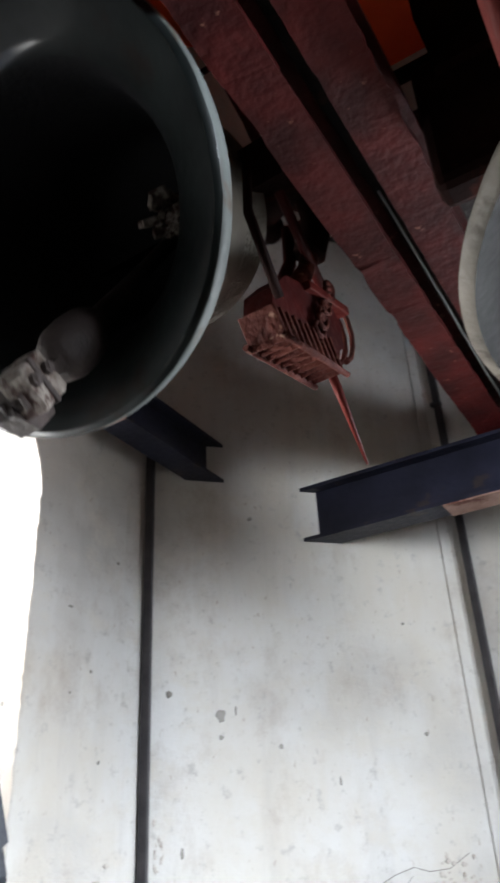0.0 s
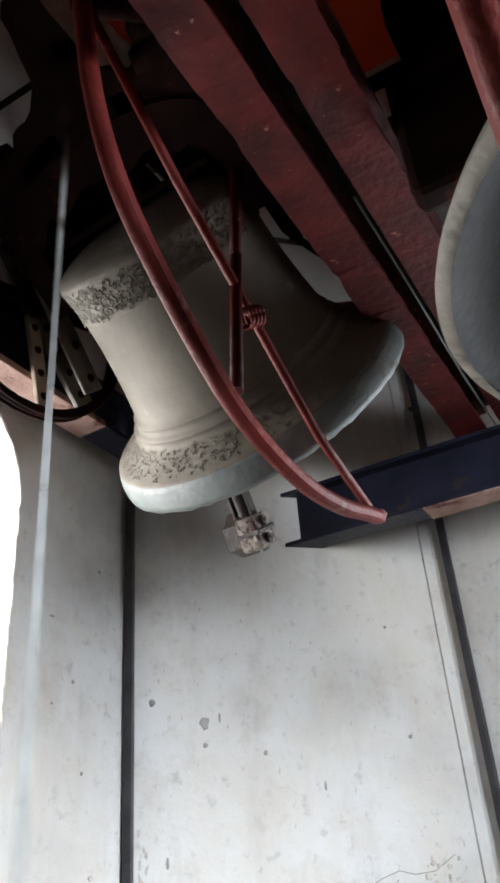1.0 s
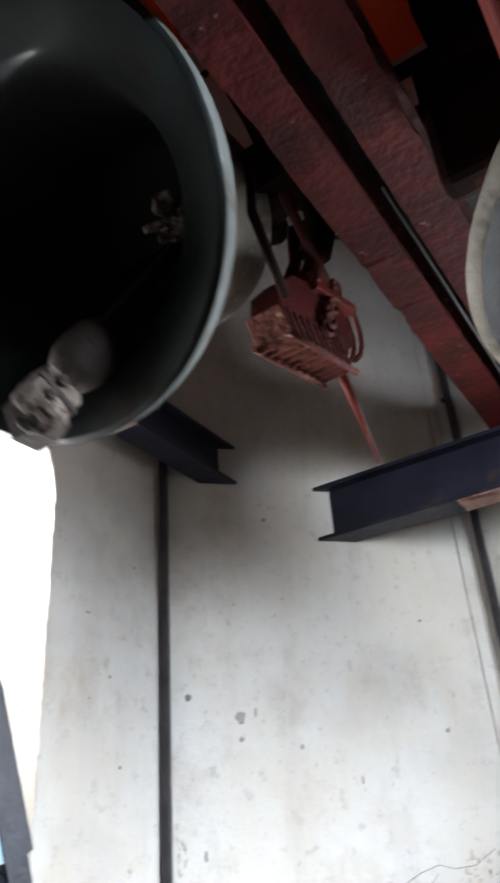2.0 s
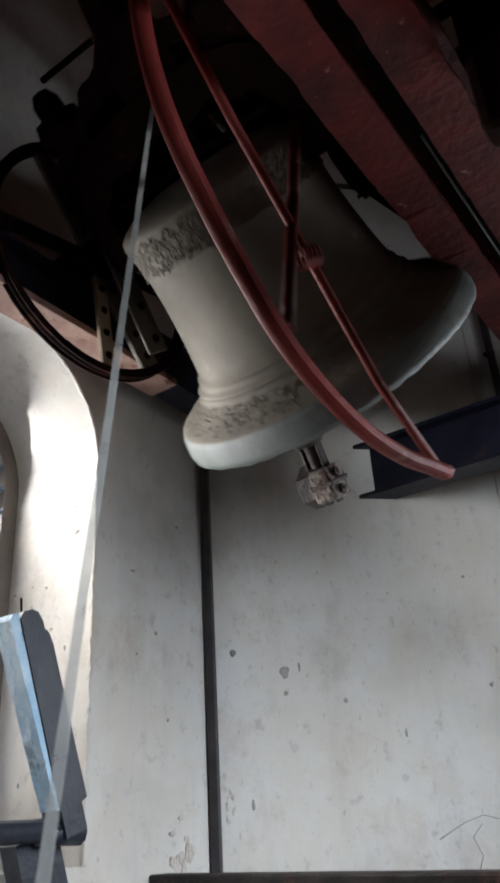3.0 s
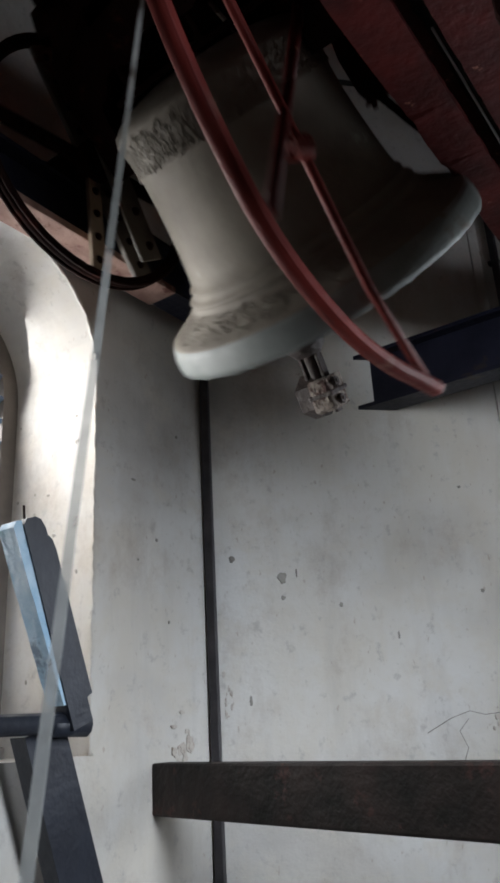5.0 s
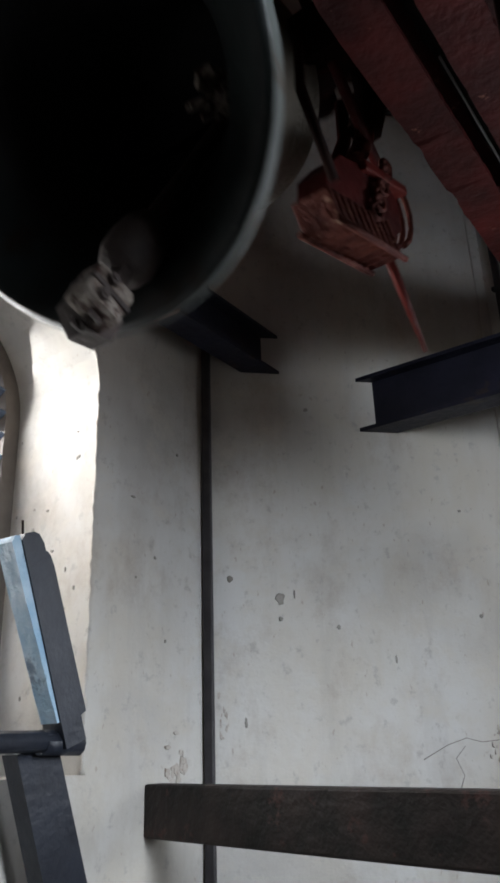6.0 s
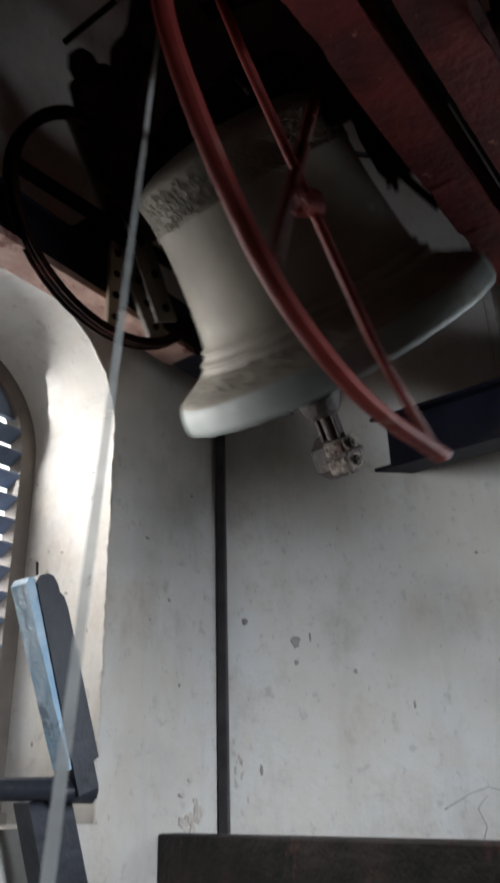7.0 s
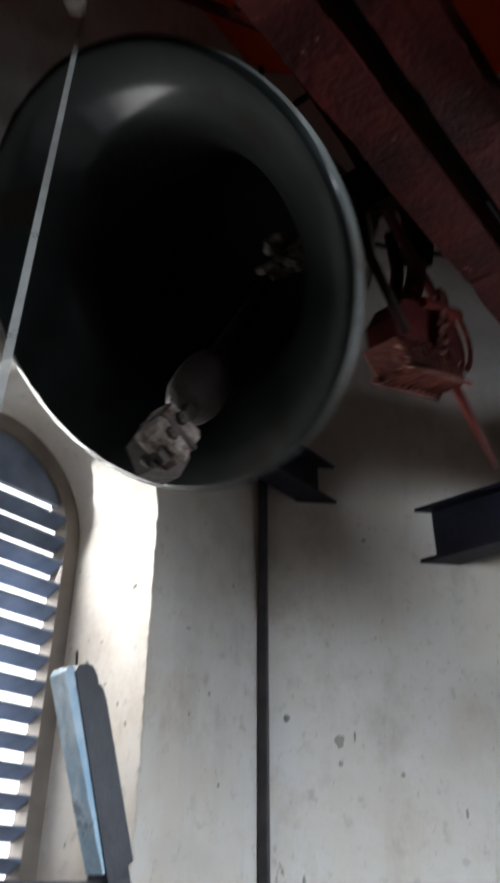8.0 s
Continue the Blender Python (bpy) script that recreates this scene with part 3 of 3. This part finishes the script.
    arc = [(-0.28, 0.47), (-0.35, 0.42), (-0.50, 0.285), (-0.595, 0.15), (-0.645, 0.0), (-0.672, -0.145), (-0.68, -0.27), (-0.655, -0.40), (-0.60, -0.53), (-0.52, -0.645), (-0.44, -0.73), (-0.375, -0.80)]
    arc = glide(arc)
    a = part("ringing_arm", tube([(x * s, y * s, z * s) for y, z in arc], 0.0185 * s, 6, 1.15), RED_BAR, parent, "curved red painted flat-bar ringing arm")
    for dx in (0.012,):
        part("edge_rib", tube([((x + dx) * s, (y - 0.009) * s, (z - 0.004) * s) for y, z in arc[1:-1]], 0.005 * s, 6), RED_BAR, a)
    part("chord_bar", tube([(x * s, y * s, z * s) for y, z in ((-0.31, 0.44), (-0.37, 0.09), (-0.39, -0.12), (-0.415, -0.34), (-0.43, -0.51), (-0.395, -0.775))], 0.011 * s, 8), RED_BAR, a)
    part("end_ferrule", tube([(x * s, -0.415 * s, -0.758 * s), (x * s, -0.355 * s, -0.81 * s)], 0.0145 * s, 6, 1.0), BARE if strut else RED_BAR, a)
    part("bracket", tube([(x * s, -0.31 * s, 0.45 * s), (x * s, -0.1 * s, 0.42 * s), (x * s, 0.02 * s, 0.40 * s)], 0.03 * s, 8), DARK, a)
    if strut:
        part("strut", tube([(x * s, -0.30 * s, -0.098 * s), (x * s, -0.64 * s, -0.258 * s)], 0.014 * s, 6), RED, a)
        part("brace_bar", tube([(0.262, 0.30, 0.16), (x, -0.12, -0.012), (x, -0.31, -0.102)], 0.014 * s, 6), RED, a, "dark red brace bar")
        bm = bmesh.new()
        for i in range(4):
            ring = []
            for k in range(17):
                t = 2 * math.pi * k / 16
                ring.append((x * s + 0.021 * math.cos(t) + 0.003 * i, -0.445 * s + 0.012 * i + 0.006 * math.sin(3 * t), -0.195 * s + 0.022 * math.sin(t) - 0.005 * i))
            t2 = tube(ring, 0.0048, 6)
            me = bpy.data.meshes.new("tmp")
            t2.to_mesh(me)
            t2.free()
            bm.from_mesh(me)
            bpy.data.meshes.remove(me)
        part("rope_lashing", bm, RED_BAR, a, "red cord lashing")
    return a


def counterweight(parent):
    """The finned cast weight on the far side, with its cover plate and pointed rod."""
    x = 0.254
    hull = [(0.24, -0.13), (0.27, -0.24), (0.32, -0.285), (0.37, -0.28), (0.50, -0.03), (0.48, 0.09), (0.40, 0.14), (0.31, 0.10)]
    c = part("counterweight", add_prism(bmesh.new(), [(0.39 + (y - 0.39) * 0.82, -0.09 + (z + 0.09) * 0.86) for y, z in hull], 0.076, pose(x - 0.038, 0, 0, 90, 0, 90)), RED, parent, "finned red cast counterweight")
    for i in range(10):
        z = -0.262 + 0.027 * i
        y1 = 0.40 + 0.45 * (z + 0.29)
        part("fin", box((x - 0.048, 0.33 + 0.10 * i / 9, -0.005), (x + 0.046, y1, 0.005), 0.002, Matrix.Translation((0, 0, z))), RED_DUST, c)
    rail = [(0.395, -0.285), (0.46, -0.145), (0.53, 0.002)]
    for dx in (-0.046, 0.044):
        part("edge_rail", tube([(x + dx, y, z) for y, z in rail], 0.008, 6), RED_DUST, c, "pale dusty edge of the casting")
    for i in range(5):
        arc = [(x - 0.05 + 0.022 * i, 0.40 + 0.10 * math.cos(q * math.pi / 8), 0.04 + 0.125 * math.sin(q * math.pi / 8)) for q in range(0, 6)]
        part("flange_fin", tube(arc, 0.0075, 6), RED_DUST, c)
    part("flange", box((x - 0.055, -0.012, -0.13), (x + 0.055, 0.012, 0.085), 0.004, pose(0, 0.345, 0.08, -22, 0, 0)), RED_BAR, c)
    part("side_bar", tube([(0.33, 0.02, -0.19), (0.36, 0.16, -0.36), (0.33, 0.33, -0.30)], 0.011, 6), DARK, c)
    part("pointed_rod", tube([(x, 0.40, 0.0), (x, 0.55, 0.02), (x, 0.755, 0.02)], 0.014, 10, 1.0, [1.0, 0.85, 0.22]), RED_BAR, c, "tapering red rod")
    part("shackle", tube([(x, 0.10, 0.26), (x, 0.18, 0.22), (x, 0.24, 0.12), (x, 0.28, 0.02), (x, 0.31, -0.06)], 0.025, 8), RED_DUST, c)
    part("shackle", tube([(x - 0.05, 0.10, 0.24), (x - 0.05, 0.2, 0.16), (x - 0.03, 0.28, -0.03), (x - 0.02, 0.32, -0.14)], 0.018, 8), RED, c)
    rng = random.Random(17)
    for i in range(7):
        y, z = 0.31 + 0.016 * i, 0.10 - 0.028 * i
        link = [(x + 0.045 + 0.004 * (i % 2), y + 0.018 * math.cos(2 * math.pi * k / 10), z + 0.024 * math.sin(2 * math.pi * k / 10)) for k in range(11)]
        part("chain_link", tube(link, 0.006 + rng.uniform(0, 0.002), 6), RED_DUST, c)
    part("arm", tube([(x + 0.04, 0.0, 0.27), (x + 0.03, 0.12, 0.25), (x, 0.2, 0.18)], 0.045, 8), DARK, c)


def wheel(parent):
    """The rope wheel beside the left bearing."""
    x, r = -0.435, 0.345
    ring = [(x, r * math.cos(2 * math.pi * i / 48), r * math.sin(2 * math.pi * i / 48)) for i in range(49)]
    w = part("rope_wheel", tube(ring, 0.016, 8), DARK, parent, "dark iron rope wheel")
    for dx in (-0.016, 0.016):
        part("rim_flange", tube([(x + dx, p[1] * 1.03, p[2] * 1.03) for p in ring], 0.007, 6), DARK, w)
    for k, (deg, m) in enumerate(((255, GREY_STEEL), (225, WOOD_PALE), (315, DARK), (15, DARK), (75, GREY_STEEL), (135, DARK))):
        a = radians(deg)
        d, e = Vector((0, math.cos(a), math.sin(a))), Vector((0, -math.sin(a), math.cos(a)))
        wd = 0.036 if m is GREY_STEEL else 0.022
        bm = bmesh.new()
        mm = Matrix((Vector((1, 0, 0)), e, d)).transposed().to_4x4()
        add_box(bm, (x - 0.008, -wd, 0.04), (x + 0.008, wd, r - 0.01), 0.003, mm)
        sp = part("spoke", bm, m, w)
        for q in (0.09, 0.16, 0.23, 0.30):
            at = mm @ Matrix.Translation((x + 0.008, 0, q)) @ pose(0, 0, 0, 0, 90, 0)
            part("rivet", add_lathe(bmesh.new(), [(0, 0.008), (0.008, 0.006), (0.012, 0.0), (0, 0.0)], 10, at), DARK, sp)
    part("hub", tube([(x - 0.03, 0, 0), (x + 0.03, 0, 0)], 0.06, 20), DARK, w)


def make_clapper(parent, s):
    bm = add_lathe(bmesh.new(), [(r * s, z * s) for r, z in [(0, 0.015), (0.022, 0.01), (0.026, -0.02), (0.02, -0.06), (0.019, -0.35), (0.026, -0.58), (0.034, -0.61)]], 20)
    c = part("clapper", bm, IRON, parent, "worn iron clapper")
    part("ball", add_lathe(bmesh.new(), [(r * s, z * s) for r, z in [(0.03, -0.595), (0.042, -0.615), (0.054, -0.645), (0.059, -0.69), (0.058, -0.735), (0.048, -0.765), (0.032, -0.785), (0.0, -0.79)]], 28), IRON, c)
    part("tail", add_lathe(bmesh.new(), [(r * s, z * s) for r, z in [(0.03, -0.77), (0.017, -0.79), (0.015, -0.86), (0.017, -0.93), (0, -0.935)]], 16), IRON, c)
    for x in (-0.024, 0.024):
        part("tail_strap", box(((x - 0.004) * s, -0.014 * s, -0.94 * s), ((x + 0.004) * s, 0.014 * s, -0.775 * s), 0.0015), IRON, c, "flat steel strap with bright worn edges")
    six = [(0.058 * s * math.cos(math.pi * i / 3), 0.058 * s * math.sin(math.pi * i / 3)) for i in range(6)]
    part("hexagon_clamp", add_prism(bmesh.new(), six, 0.05 * s, pose(-0.055 * s, 0.012 * s, -0.885 * s, 0, 90, 0)), IRON, c, "rusty hexagonal clamp")
    rng = random.Random(8)
    jaw = bmesh.new()
    add_box(jaw, (-0.012 * s, -0.052 * s, -0.93 * s), (0.048 * s, 0.034 * s, -0.845 * s), 0.009)
    for v in jaw.verts:
        v.co += Vector((rng.uniform(-1, 1), rng.uniform(-1, 1), rng.uniform(-1, 1))) * 0.003
    part("clamp_jaw", jaw, WRAP, c, "pale worn clamp jaw with flaking paint")
    for z in (-0.865, -0.91):
        bm = tube([(-0.06 * s, -0.02 * s, z * s), (0.062 * s, -0.02 * s, z * s)], 0.006, 8)
        add_bolt(bm, (0, 0, 0), 0.013, 0.01, pose(0.048 * s, -0.02 * s, z * s, 0, 90, 0))
        part("clamp_bolt", bm, IRON, c)
    part("clamp_band", box((-0.016 * s, -0.055 * s, -0.893 * s), (0.051 * s, 0.037 * s, -0.881 * s), 0.003), IRON, c)
    return c


def make_bell(at, s, label, reach=0.5):
    e = thing("bell", label, "bell", at, "bells")
    bell_body(e, s, s > 1)
    relief(e, s, 0.475, 0.56, 1300, 0.0105, 1)
    if s == 1.0:
        relief(e, s, 0.082, 0.122, 1000, 0.0075, 2)
    yoke(e, s, reach, 1.14 if s > 1 else 1.0)
    return e


bell = make_bell(pose(*PIVOT), 1.0, "dusty bronze bell with cast reliefs, swinging on an iron yoke")
bow(bell, 1.0, 0.303)
counterweight(bell)
wheel(bell)
clapper = make_clapper(bell, 1.0)
bm = bmesh.new()
rng = random.Random(3)
for i in range(26):
    add_box(bm, (-0.02, -0.014, -0.008), (0.02, 0.014, 0.008), 0.003, pose(0.15 + rng.uniform(-0.035, 0.035), 0.06 + rng.uniform(-0.035, 0.035), -0.27 + rng.uniform(-0.05, 0.05), rng.uniform(0, 360), rng.uniform(0, 360), 0))
tagged(part("crumpled_rag", bm, WRAP, bell, "pale crumpled rag stuffed inside the bell"), kind="stuff")
part("rag_string", tube([(0.15, 0.06, -0.25), (0.13, 0.04, -0.05), (0.1, 0.0, 0.14)], 0.006, 6), WRAP, bell)

bell2 = make_bell(pose(*PIVOT_2), 1.333, "large dusty bronze bell hanging still between red beams", 0.56)
bow(bell2, 1.2, -0.33, False)
make_clapper(bell2, 1.2)

# ---------------------------------------------------------------- ringing strap
STRAP_LOW = Vector((-0.258, 0.167, 1.02))
strap = thing("ringing_strap", "sheer pale ringing strap pulled taut from the rope wheel", "strap")
bm = bmesh.new()
rng = random.Random(5)
rows = []
for i in range(31):
    z = 3.2 - 4.6 * i / 30
    rows.append([bm.verts.new((sx * min(0.0044, 0.002 + 0.0004 * i), sy * 0.0008 + 0.0015 * math.sin(i * 1.7), z)) for sx, sy in ((-1, -1), (1, -1), (1, 1), (-1, 1))])
for a, b in zip(rows, rows[1:]):
    for k in range(4):
        bm.faces.new((a[k], a[(k + 1) % 4], b[(k + 1) % 4], b[k]))
bm.faces.new(rows[0])
bm.faces.new(rows[-1][::-1])
part("webbing", bm, TAPE, strap)


def strap_pose(t):
    a = radians(swing_angle(t))
    y, z = -0.212, -0.296
    top = Vector((PIVOT[0] - 0.45, PIVOT[1] + y * math.cos(a) - z * math.sin(a), PIVOT[2] + y * math.sin(a) + z * math.cos(a)))
    side = Vector((0.82, 0.57, 0))
    top = Vector(EYE) + 0.42 * (top - Vector(EYE)) + side * float(np.interp(t, [7.5, 7.65], [0.0, -0.03]))
    low = STRAP_LOW + side * float(np.interp(t, [0, 0.8, 0.9, 1.1, 1.3, 2.2, 3.3, 4.7, 5.8, 7.5, 7.65], [0.0, 0.0, 0.025, 0.11, 0.025, 0.025, -0.035, -0.035, 0.0, 0.0, -0.03]))
    return Matrix.Translation(top) @ (top - low).to_track_quat("Z", "Y").to_matrix().to_4x4()


# ---------------------------------------------------------------- pipes and cables on the walls
for x, y, r, turn in ((-1.513, 1.909, 0.0145, 22), (-0.674, 2.7155, 0.014, -4)):
    e = thing("pipe", "thin dark grey conduit running up the wall corner", "pipe", pose(x, y, 0, 0, 0, turn), "pipes")
    part("conduit_length", box((-r, -r * 0.8, 0), (r, r * 0.8, TOP), 0.004), PIPE, e)
    for z in (0.9, 3.3):
        part("clip", box((-r - 0.012, -r * 0.8 - 0.002, z), (r + 0.003, r * 0.8, z + 0.015), 0.002), PIPE, e)
NB = Vector((-0.7071, 0.7071, 0))
AB = Vector((0.7071, 0.7071, 0))
e = thing("cable", "black cable strung across the corner of the plaster wall", "cable")
part("cable_length", tube([(-1.25, 2.17, 4.24), (-1.08, 2.355, 4.195), (-0.92, 2.51, 4.185), (-0.75, 2.67, 4.2), (-0.4, 2.71, 4.26)], 0.011, 8), BLACK, e)
e = thing("tie_rod", "thin dark iron tie rod let into the wall", "rod")
part("rod", tube([(-1.57, 1.36, 4.0), (-0.42, 1.36, 4.0)], 0.012, 8), DARK, e)
e = thing("wall_bracket", "dark iron wall bracket with pale insulator and wire loop", "bracket")
part("rod", tube([(-1.57, 1.12, 4.02), (-1.30, 1.12, 4.02)], 0.012, 8), DARK, e)
part("insulator", add_lathe(bmesh.new(), [(0, 0.0), (0.011, 0.0), (0.013, 0.02), (0.009, 0.03), (0.012, 0.06), (0.006, 0.075), (0, 0.075)], 12, pose(-1.30, 1.12, 4.02, 0, 90, 0)), WOOD_PALE, e, "pale insulator")
part("wire", tube(glide([(-1.23, 1.12, 4.02), (-1.17, 1.13, 4.05), (-1.15, 1.15, 3.98), (-1.22, 1.19, 3.88), (-1.36, 1.22, 3.84), (-1.55, 1.24, 3.90)]), 0.0035, 6), BLACK, e)

# ---------------------------------------------------------------- plank and ladder
p = thing("timber_rail", "dark weathered timber plank with worn red paint on posts", "rail", pose(-1.545, 1.704, 1.437, 0, 0, -13))
part("board", box((0, -0.032, 0), (2.6, 0.032, 0.131), 0.006), WOOD_DARK, p)
for x in (1.55, 2.4):
    part("leg", box((x, -0.04, -1.437), (x + 0.08, 0.04, 0.0), 0.006), WOOD_DARK, p)

lad = thing("ladder", "dark blue-grey wooden ladder leaning by the arched window", "ladder", pose(-1.38, 0, 0))


def stile(y_top, y_low):
    """A leaning stile of two planks, its window side coloured pale blue as lit at the top."""
    ang = math.degrees(math.atan((y_low - y_top) / 2.1))
    m = Matrix.Translation((0, y_top, 2.1)) @ pose(0, 0, 0, ang, 0, 0) @ pose(-0.03, 0, 0, 90, 0, 90)
    main = [(0.0, -0.47), (0.058, -0.47), (0.058, -0.03), (0.05, -0.008), (0.036, 0.0), (0.012, 0.0), (0.0, -0.012)]
    st = part("stile", add_prism(bmesh.new(), main, 0.06, m), WOOD_BLUE, lad)
    upper = [(0.059, -0.42), (0.080, -0.415), (0.078, -0.085), (0.074, -0.060), (0.068, -0.050), (0.059, -0.046)]
    part("stile_cheek", add_prism(bmesh.new(), upper, 0.046, m @ Matrix.Translation((0, 0, 0.008))), WOOD_BLUE, st)
    lower = [(-0.078, -2.26), (0.036, -2.22), (0.032, -0.46), (-0.078, -0.45)]
    part("lower_post", add_prism(bmesh.new(), lower, 0.05, m @ Matrix.Translation((0, 0, -0.053))), WOOD_BLUE, st)
    rng = random.Random(6)
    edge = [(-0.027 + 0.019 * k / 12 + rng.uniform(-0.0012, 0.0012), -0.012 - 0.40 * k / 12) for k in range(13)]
    part("lit_edge", add_prism(bmesh.new(), [(-0.001, -0.412), (-0.001, -0.002), (-0.014, 0.0)] + edge, 0.052, m @ Matrix.Translation((0, 0, 0.004))), WOOD_LIT, st, "plank's window side, its light put into a pale blue colour")
    part("nail", tube([(0.0, y_top + 0.03, 2.08), (0.0, y_top + 0.024, 2.142)], 0.003, 6), DARK, st, "bent nail in the plank's end")


stile(1.049, 1.826)
part("rung", tube([(0.0, 0.35, 1.672), (0.0, 1.255, 1.677)], 0.022, 8), WOOD_BLUE, lad)
part("rung", tube([(0.0, 0.33, 1.30), (0.0, 1.36, 1.30)], 0.021, 8), WOOD_BLUE, lad)
part("rung_end", tube([(-0.005, 1.17, 1.674), (-0.005, 1.275, 1.671)], 0.027, 10), WOOD_BLUE, lad)
part("stile", box((-0.03, 0.30, 0), (0.03, 0.36, 2.1), 0.008), WOOD_BLUE, lad)

# ---------------------------------------------------------------- wear on the plaster
wall_b, wall_a = bpy.data.objects["wall_northwest"], bpy.data.objects["wall_west"]


def blob(name, parent, at, right, up, rx, rz, depth, material, seed):
    """A shallow ragged patch on a wall."""
    rng = random.Random(seed)
    n = right.cross(up)
    bm = bmesh.new()
    k = 14
    ring = []
    for i in range(k):
        t = 2 * math.pi * i / k
        q = rng.uniform(0.7, 1.1)
        ring.append((rx * q * math.cos(t), rz * q * math.sin(t)))
    m = Matrix((right, up, n)).transposed().to_4x4()
    m.translation = at
    low = [bm.verts.new(m @ Vector((x, z, -0.002))) for x, z in ring]
    hi = [bm.verts.new(m @ Vector((x * 0.85, z * 0.85, depth))) for x, z in ring]
    bm.faces.new(hi)
    for i in range(k):
        bm.faces.new((low[i], low[(i + 1) % k], hi[(i + 1) % k], hi[i]))
    part(name, bm, material, parent)


UP = Vector((0, 0, 1))
for i, (x, z, rx, rz, m) in enumerate(((-1.479, 2.158, 0.011, 0.013, CHIP), (-1.364, 2.094, 0.018, 0.022, STAIN), (-1.364, 2.03, 0.008, 0.009, STAIN), (-1.23, 2.003, 0.008, 0.009, STAIN), (-0.879, 2.036, 0.008, 0.009, STAIN), (-1.277, 2.766, 0.01, 0.008, STAIN),
                                       (-1.33, 2.11, 0.003, 0.018, CHIP), (-1.45, 1.72, 0.006, 0.02, STAIN), (-0.9, 2.4, 0.007, 0.006, STAIN), (-1.1, 1.9, 0.004, 0.016, STAIN))):
    t = (x + 1.551) / 0.7071
    blob("plaster_chip", wall_b, Vector((-1.551, 1.907, z)) + AB * t + Vector((0.0006, -0.0006, 0)), AB, UP, rx, rz, 0.002, m, i)
for i, (y, z, rx, rz) in enumerate(((1.70, 2.19, 0.006, 0.006), (1.80, 2.55, 0.006, 0.005), (1.62, 2.12, 0.004, 0.004), (1.6, 2.36, 0.012, 0.004), (1.75, 1.95, 0.005, 0.006))):
    blob("plaster_chip", wall_a, Vector((-1.5504, y, z)), Vector((0, 1, 0)), UP, rx, rz, 0.002, STAIN, 40 + i)
rng = random.Random(12)
for i in range(16):
    blob("plaster_chip", wall_a, Vector((-1.62 - rng.uniform(0, 0.28), 1.4496, rng.uniform(1.75, 2.62))), Vector((1, 0, 0)), UP, rng.uniform(0.003, 0.009), rng.uniform(0.003, 0.009), 0.002, STAIN, 60 + i)
for i, (pts, parent) in enumerate((([(-1.06, 1.60), (-1.0, 1.64), (-0.955, 1.658), (-0.92, 1.645), (-0.872, 1.65), (-0.82, 1.69)], wall_b), ([(-0.99, 1.49), (-0.97, 1.55), (-0.985, 1.60), (-0.96, 1.635)], wall_b))):
    part("crack", tube([(x + 0.0005, 1.907 + (x + 1.551) - 0.0005, z) for x, z in pts], 0.0012, 5), CHIP, parent)
part("crack", tube([(-1.7, 1.4495, 1.62), (-1.72, 1.4495, 1.8), (-1.705, 1.4495, 1.95), (-1.712, 1.4495, 2.02)], 0.002, 5), CHIP, wall_a)

fillet = [(-1.551, 1.835), (-1.5395, 1.875), (-1.523, 1.935), (-1.551, 1.907)]
part("corner_fillet", add_prism(bmesh.new(), fillet, TOP - 0.002, Matrix.Translation((0, 0, 0.001))), PLASTER, wall_b, "rounded plaster corner")
m = Matrix.Translation((-0.745, 2.713, 0)) @ pose(0, 0, 0, 0, 0, 45)
part("plaster_strip", box((-0.022, -0.008, 0.0), (0.012, 0.004, TOP), 0.002, m), PLASTER, wall_b)


rng = random.Random(33)
for i in range(34):
    blob("damp_flake", wall_a, Vector((-1.5505, 1.83 + rng.gauss(0, 0.035), 1.60 + rng.gauss(0, 0.05))), Vector((0, 1, 0)), UP, rng.uniform(0.004, 0.017), rng.uniform(0.004, 0.019), 0.0006 + 0.00015 * i, RUSTY, 100 + i)
for i in range(30):
    t = 1.0 + rng.gauss(0, 0.07)
    blob("damp_flake", wall_b, Vector((-1.551, 1.907, 1.60 + rng.gauss(0, 0.04))) + AB * t + Vector((0.0004, -0.0004, 0)), AB, UP, rng.uniform(0.003, 0.010), rng.uniform(0.003, 0.010), 0.0006 + 0.00015 * i, RUSTY, 150 + i)
for i in range(14):
    t = 0.06 + abs(rng.gauss(0, 0.03))
    blob("damp_flake", wall_b, Vector((-1.551, 1.907, 1.72 + rng.gauss(0, 0.06))) + AB * t + Vector((0.0004, -0.0004, 0)), AB, UP, rng.uniform(0.002, 0.006), rng.uniform(0.004, 0.014), 0.0006 + 0.00015 * i, RUSTY, 190 + i)
rng = random.Random(21)
edge = [(WIN_Y + WIN_R, SILL + (SPRING - SILL) * i / 60) for i in range(60)] + [(WIN_Y + WIN_R * math.cos(math.pi * i / 60), SPRING + WIN_R * math.sin(math.pi * i / 60)) for i in range(61)]
part("worn_arris", tube([(XA - 0.004 + rng.uniform(-0.002, 0.002), y + rng.uniform(-0.002, 0.002), z) for y, z in edge], 0.007, 7, 1.0, [rng.uniform(0.5, 1.25) for _ in edge]), PLASTER, wall_a, "chipped plaster edge of the window arch")


def motions():
    steps = [i * 0.1 for i in range(81)]
    walk(bell, [(t, pose(*PIVOT, swing_angle(t), 0, -3)) for t in steps])
    walk(clapper, [(t, pose(0, 0, 0.08, clapper_angle(t) - swing_angle(t))) for t in steps])
    walk(strap, [(t, strap_pose(t)) for t in steps])


motions()
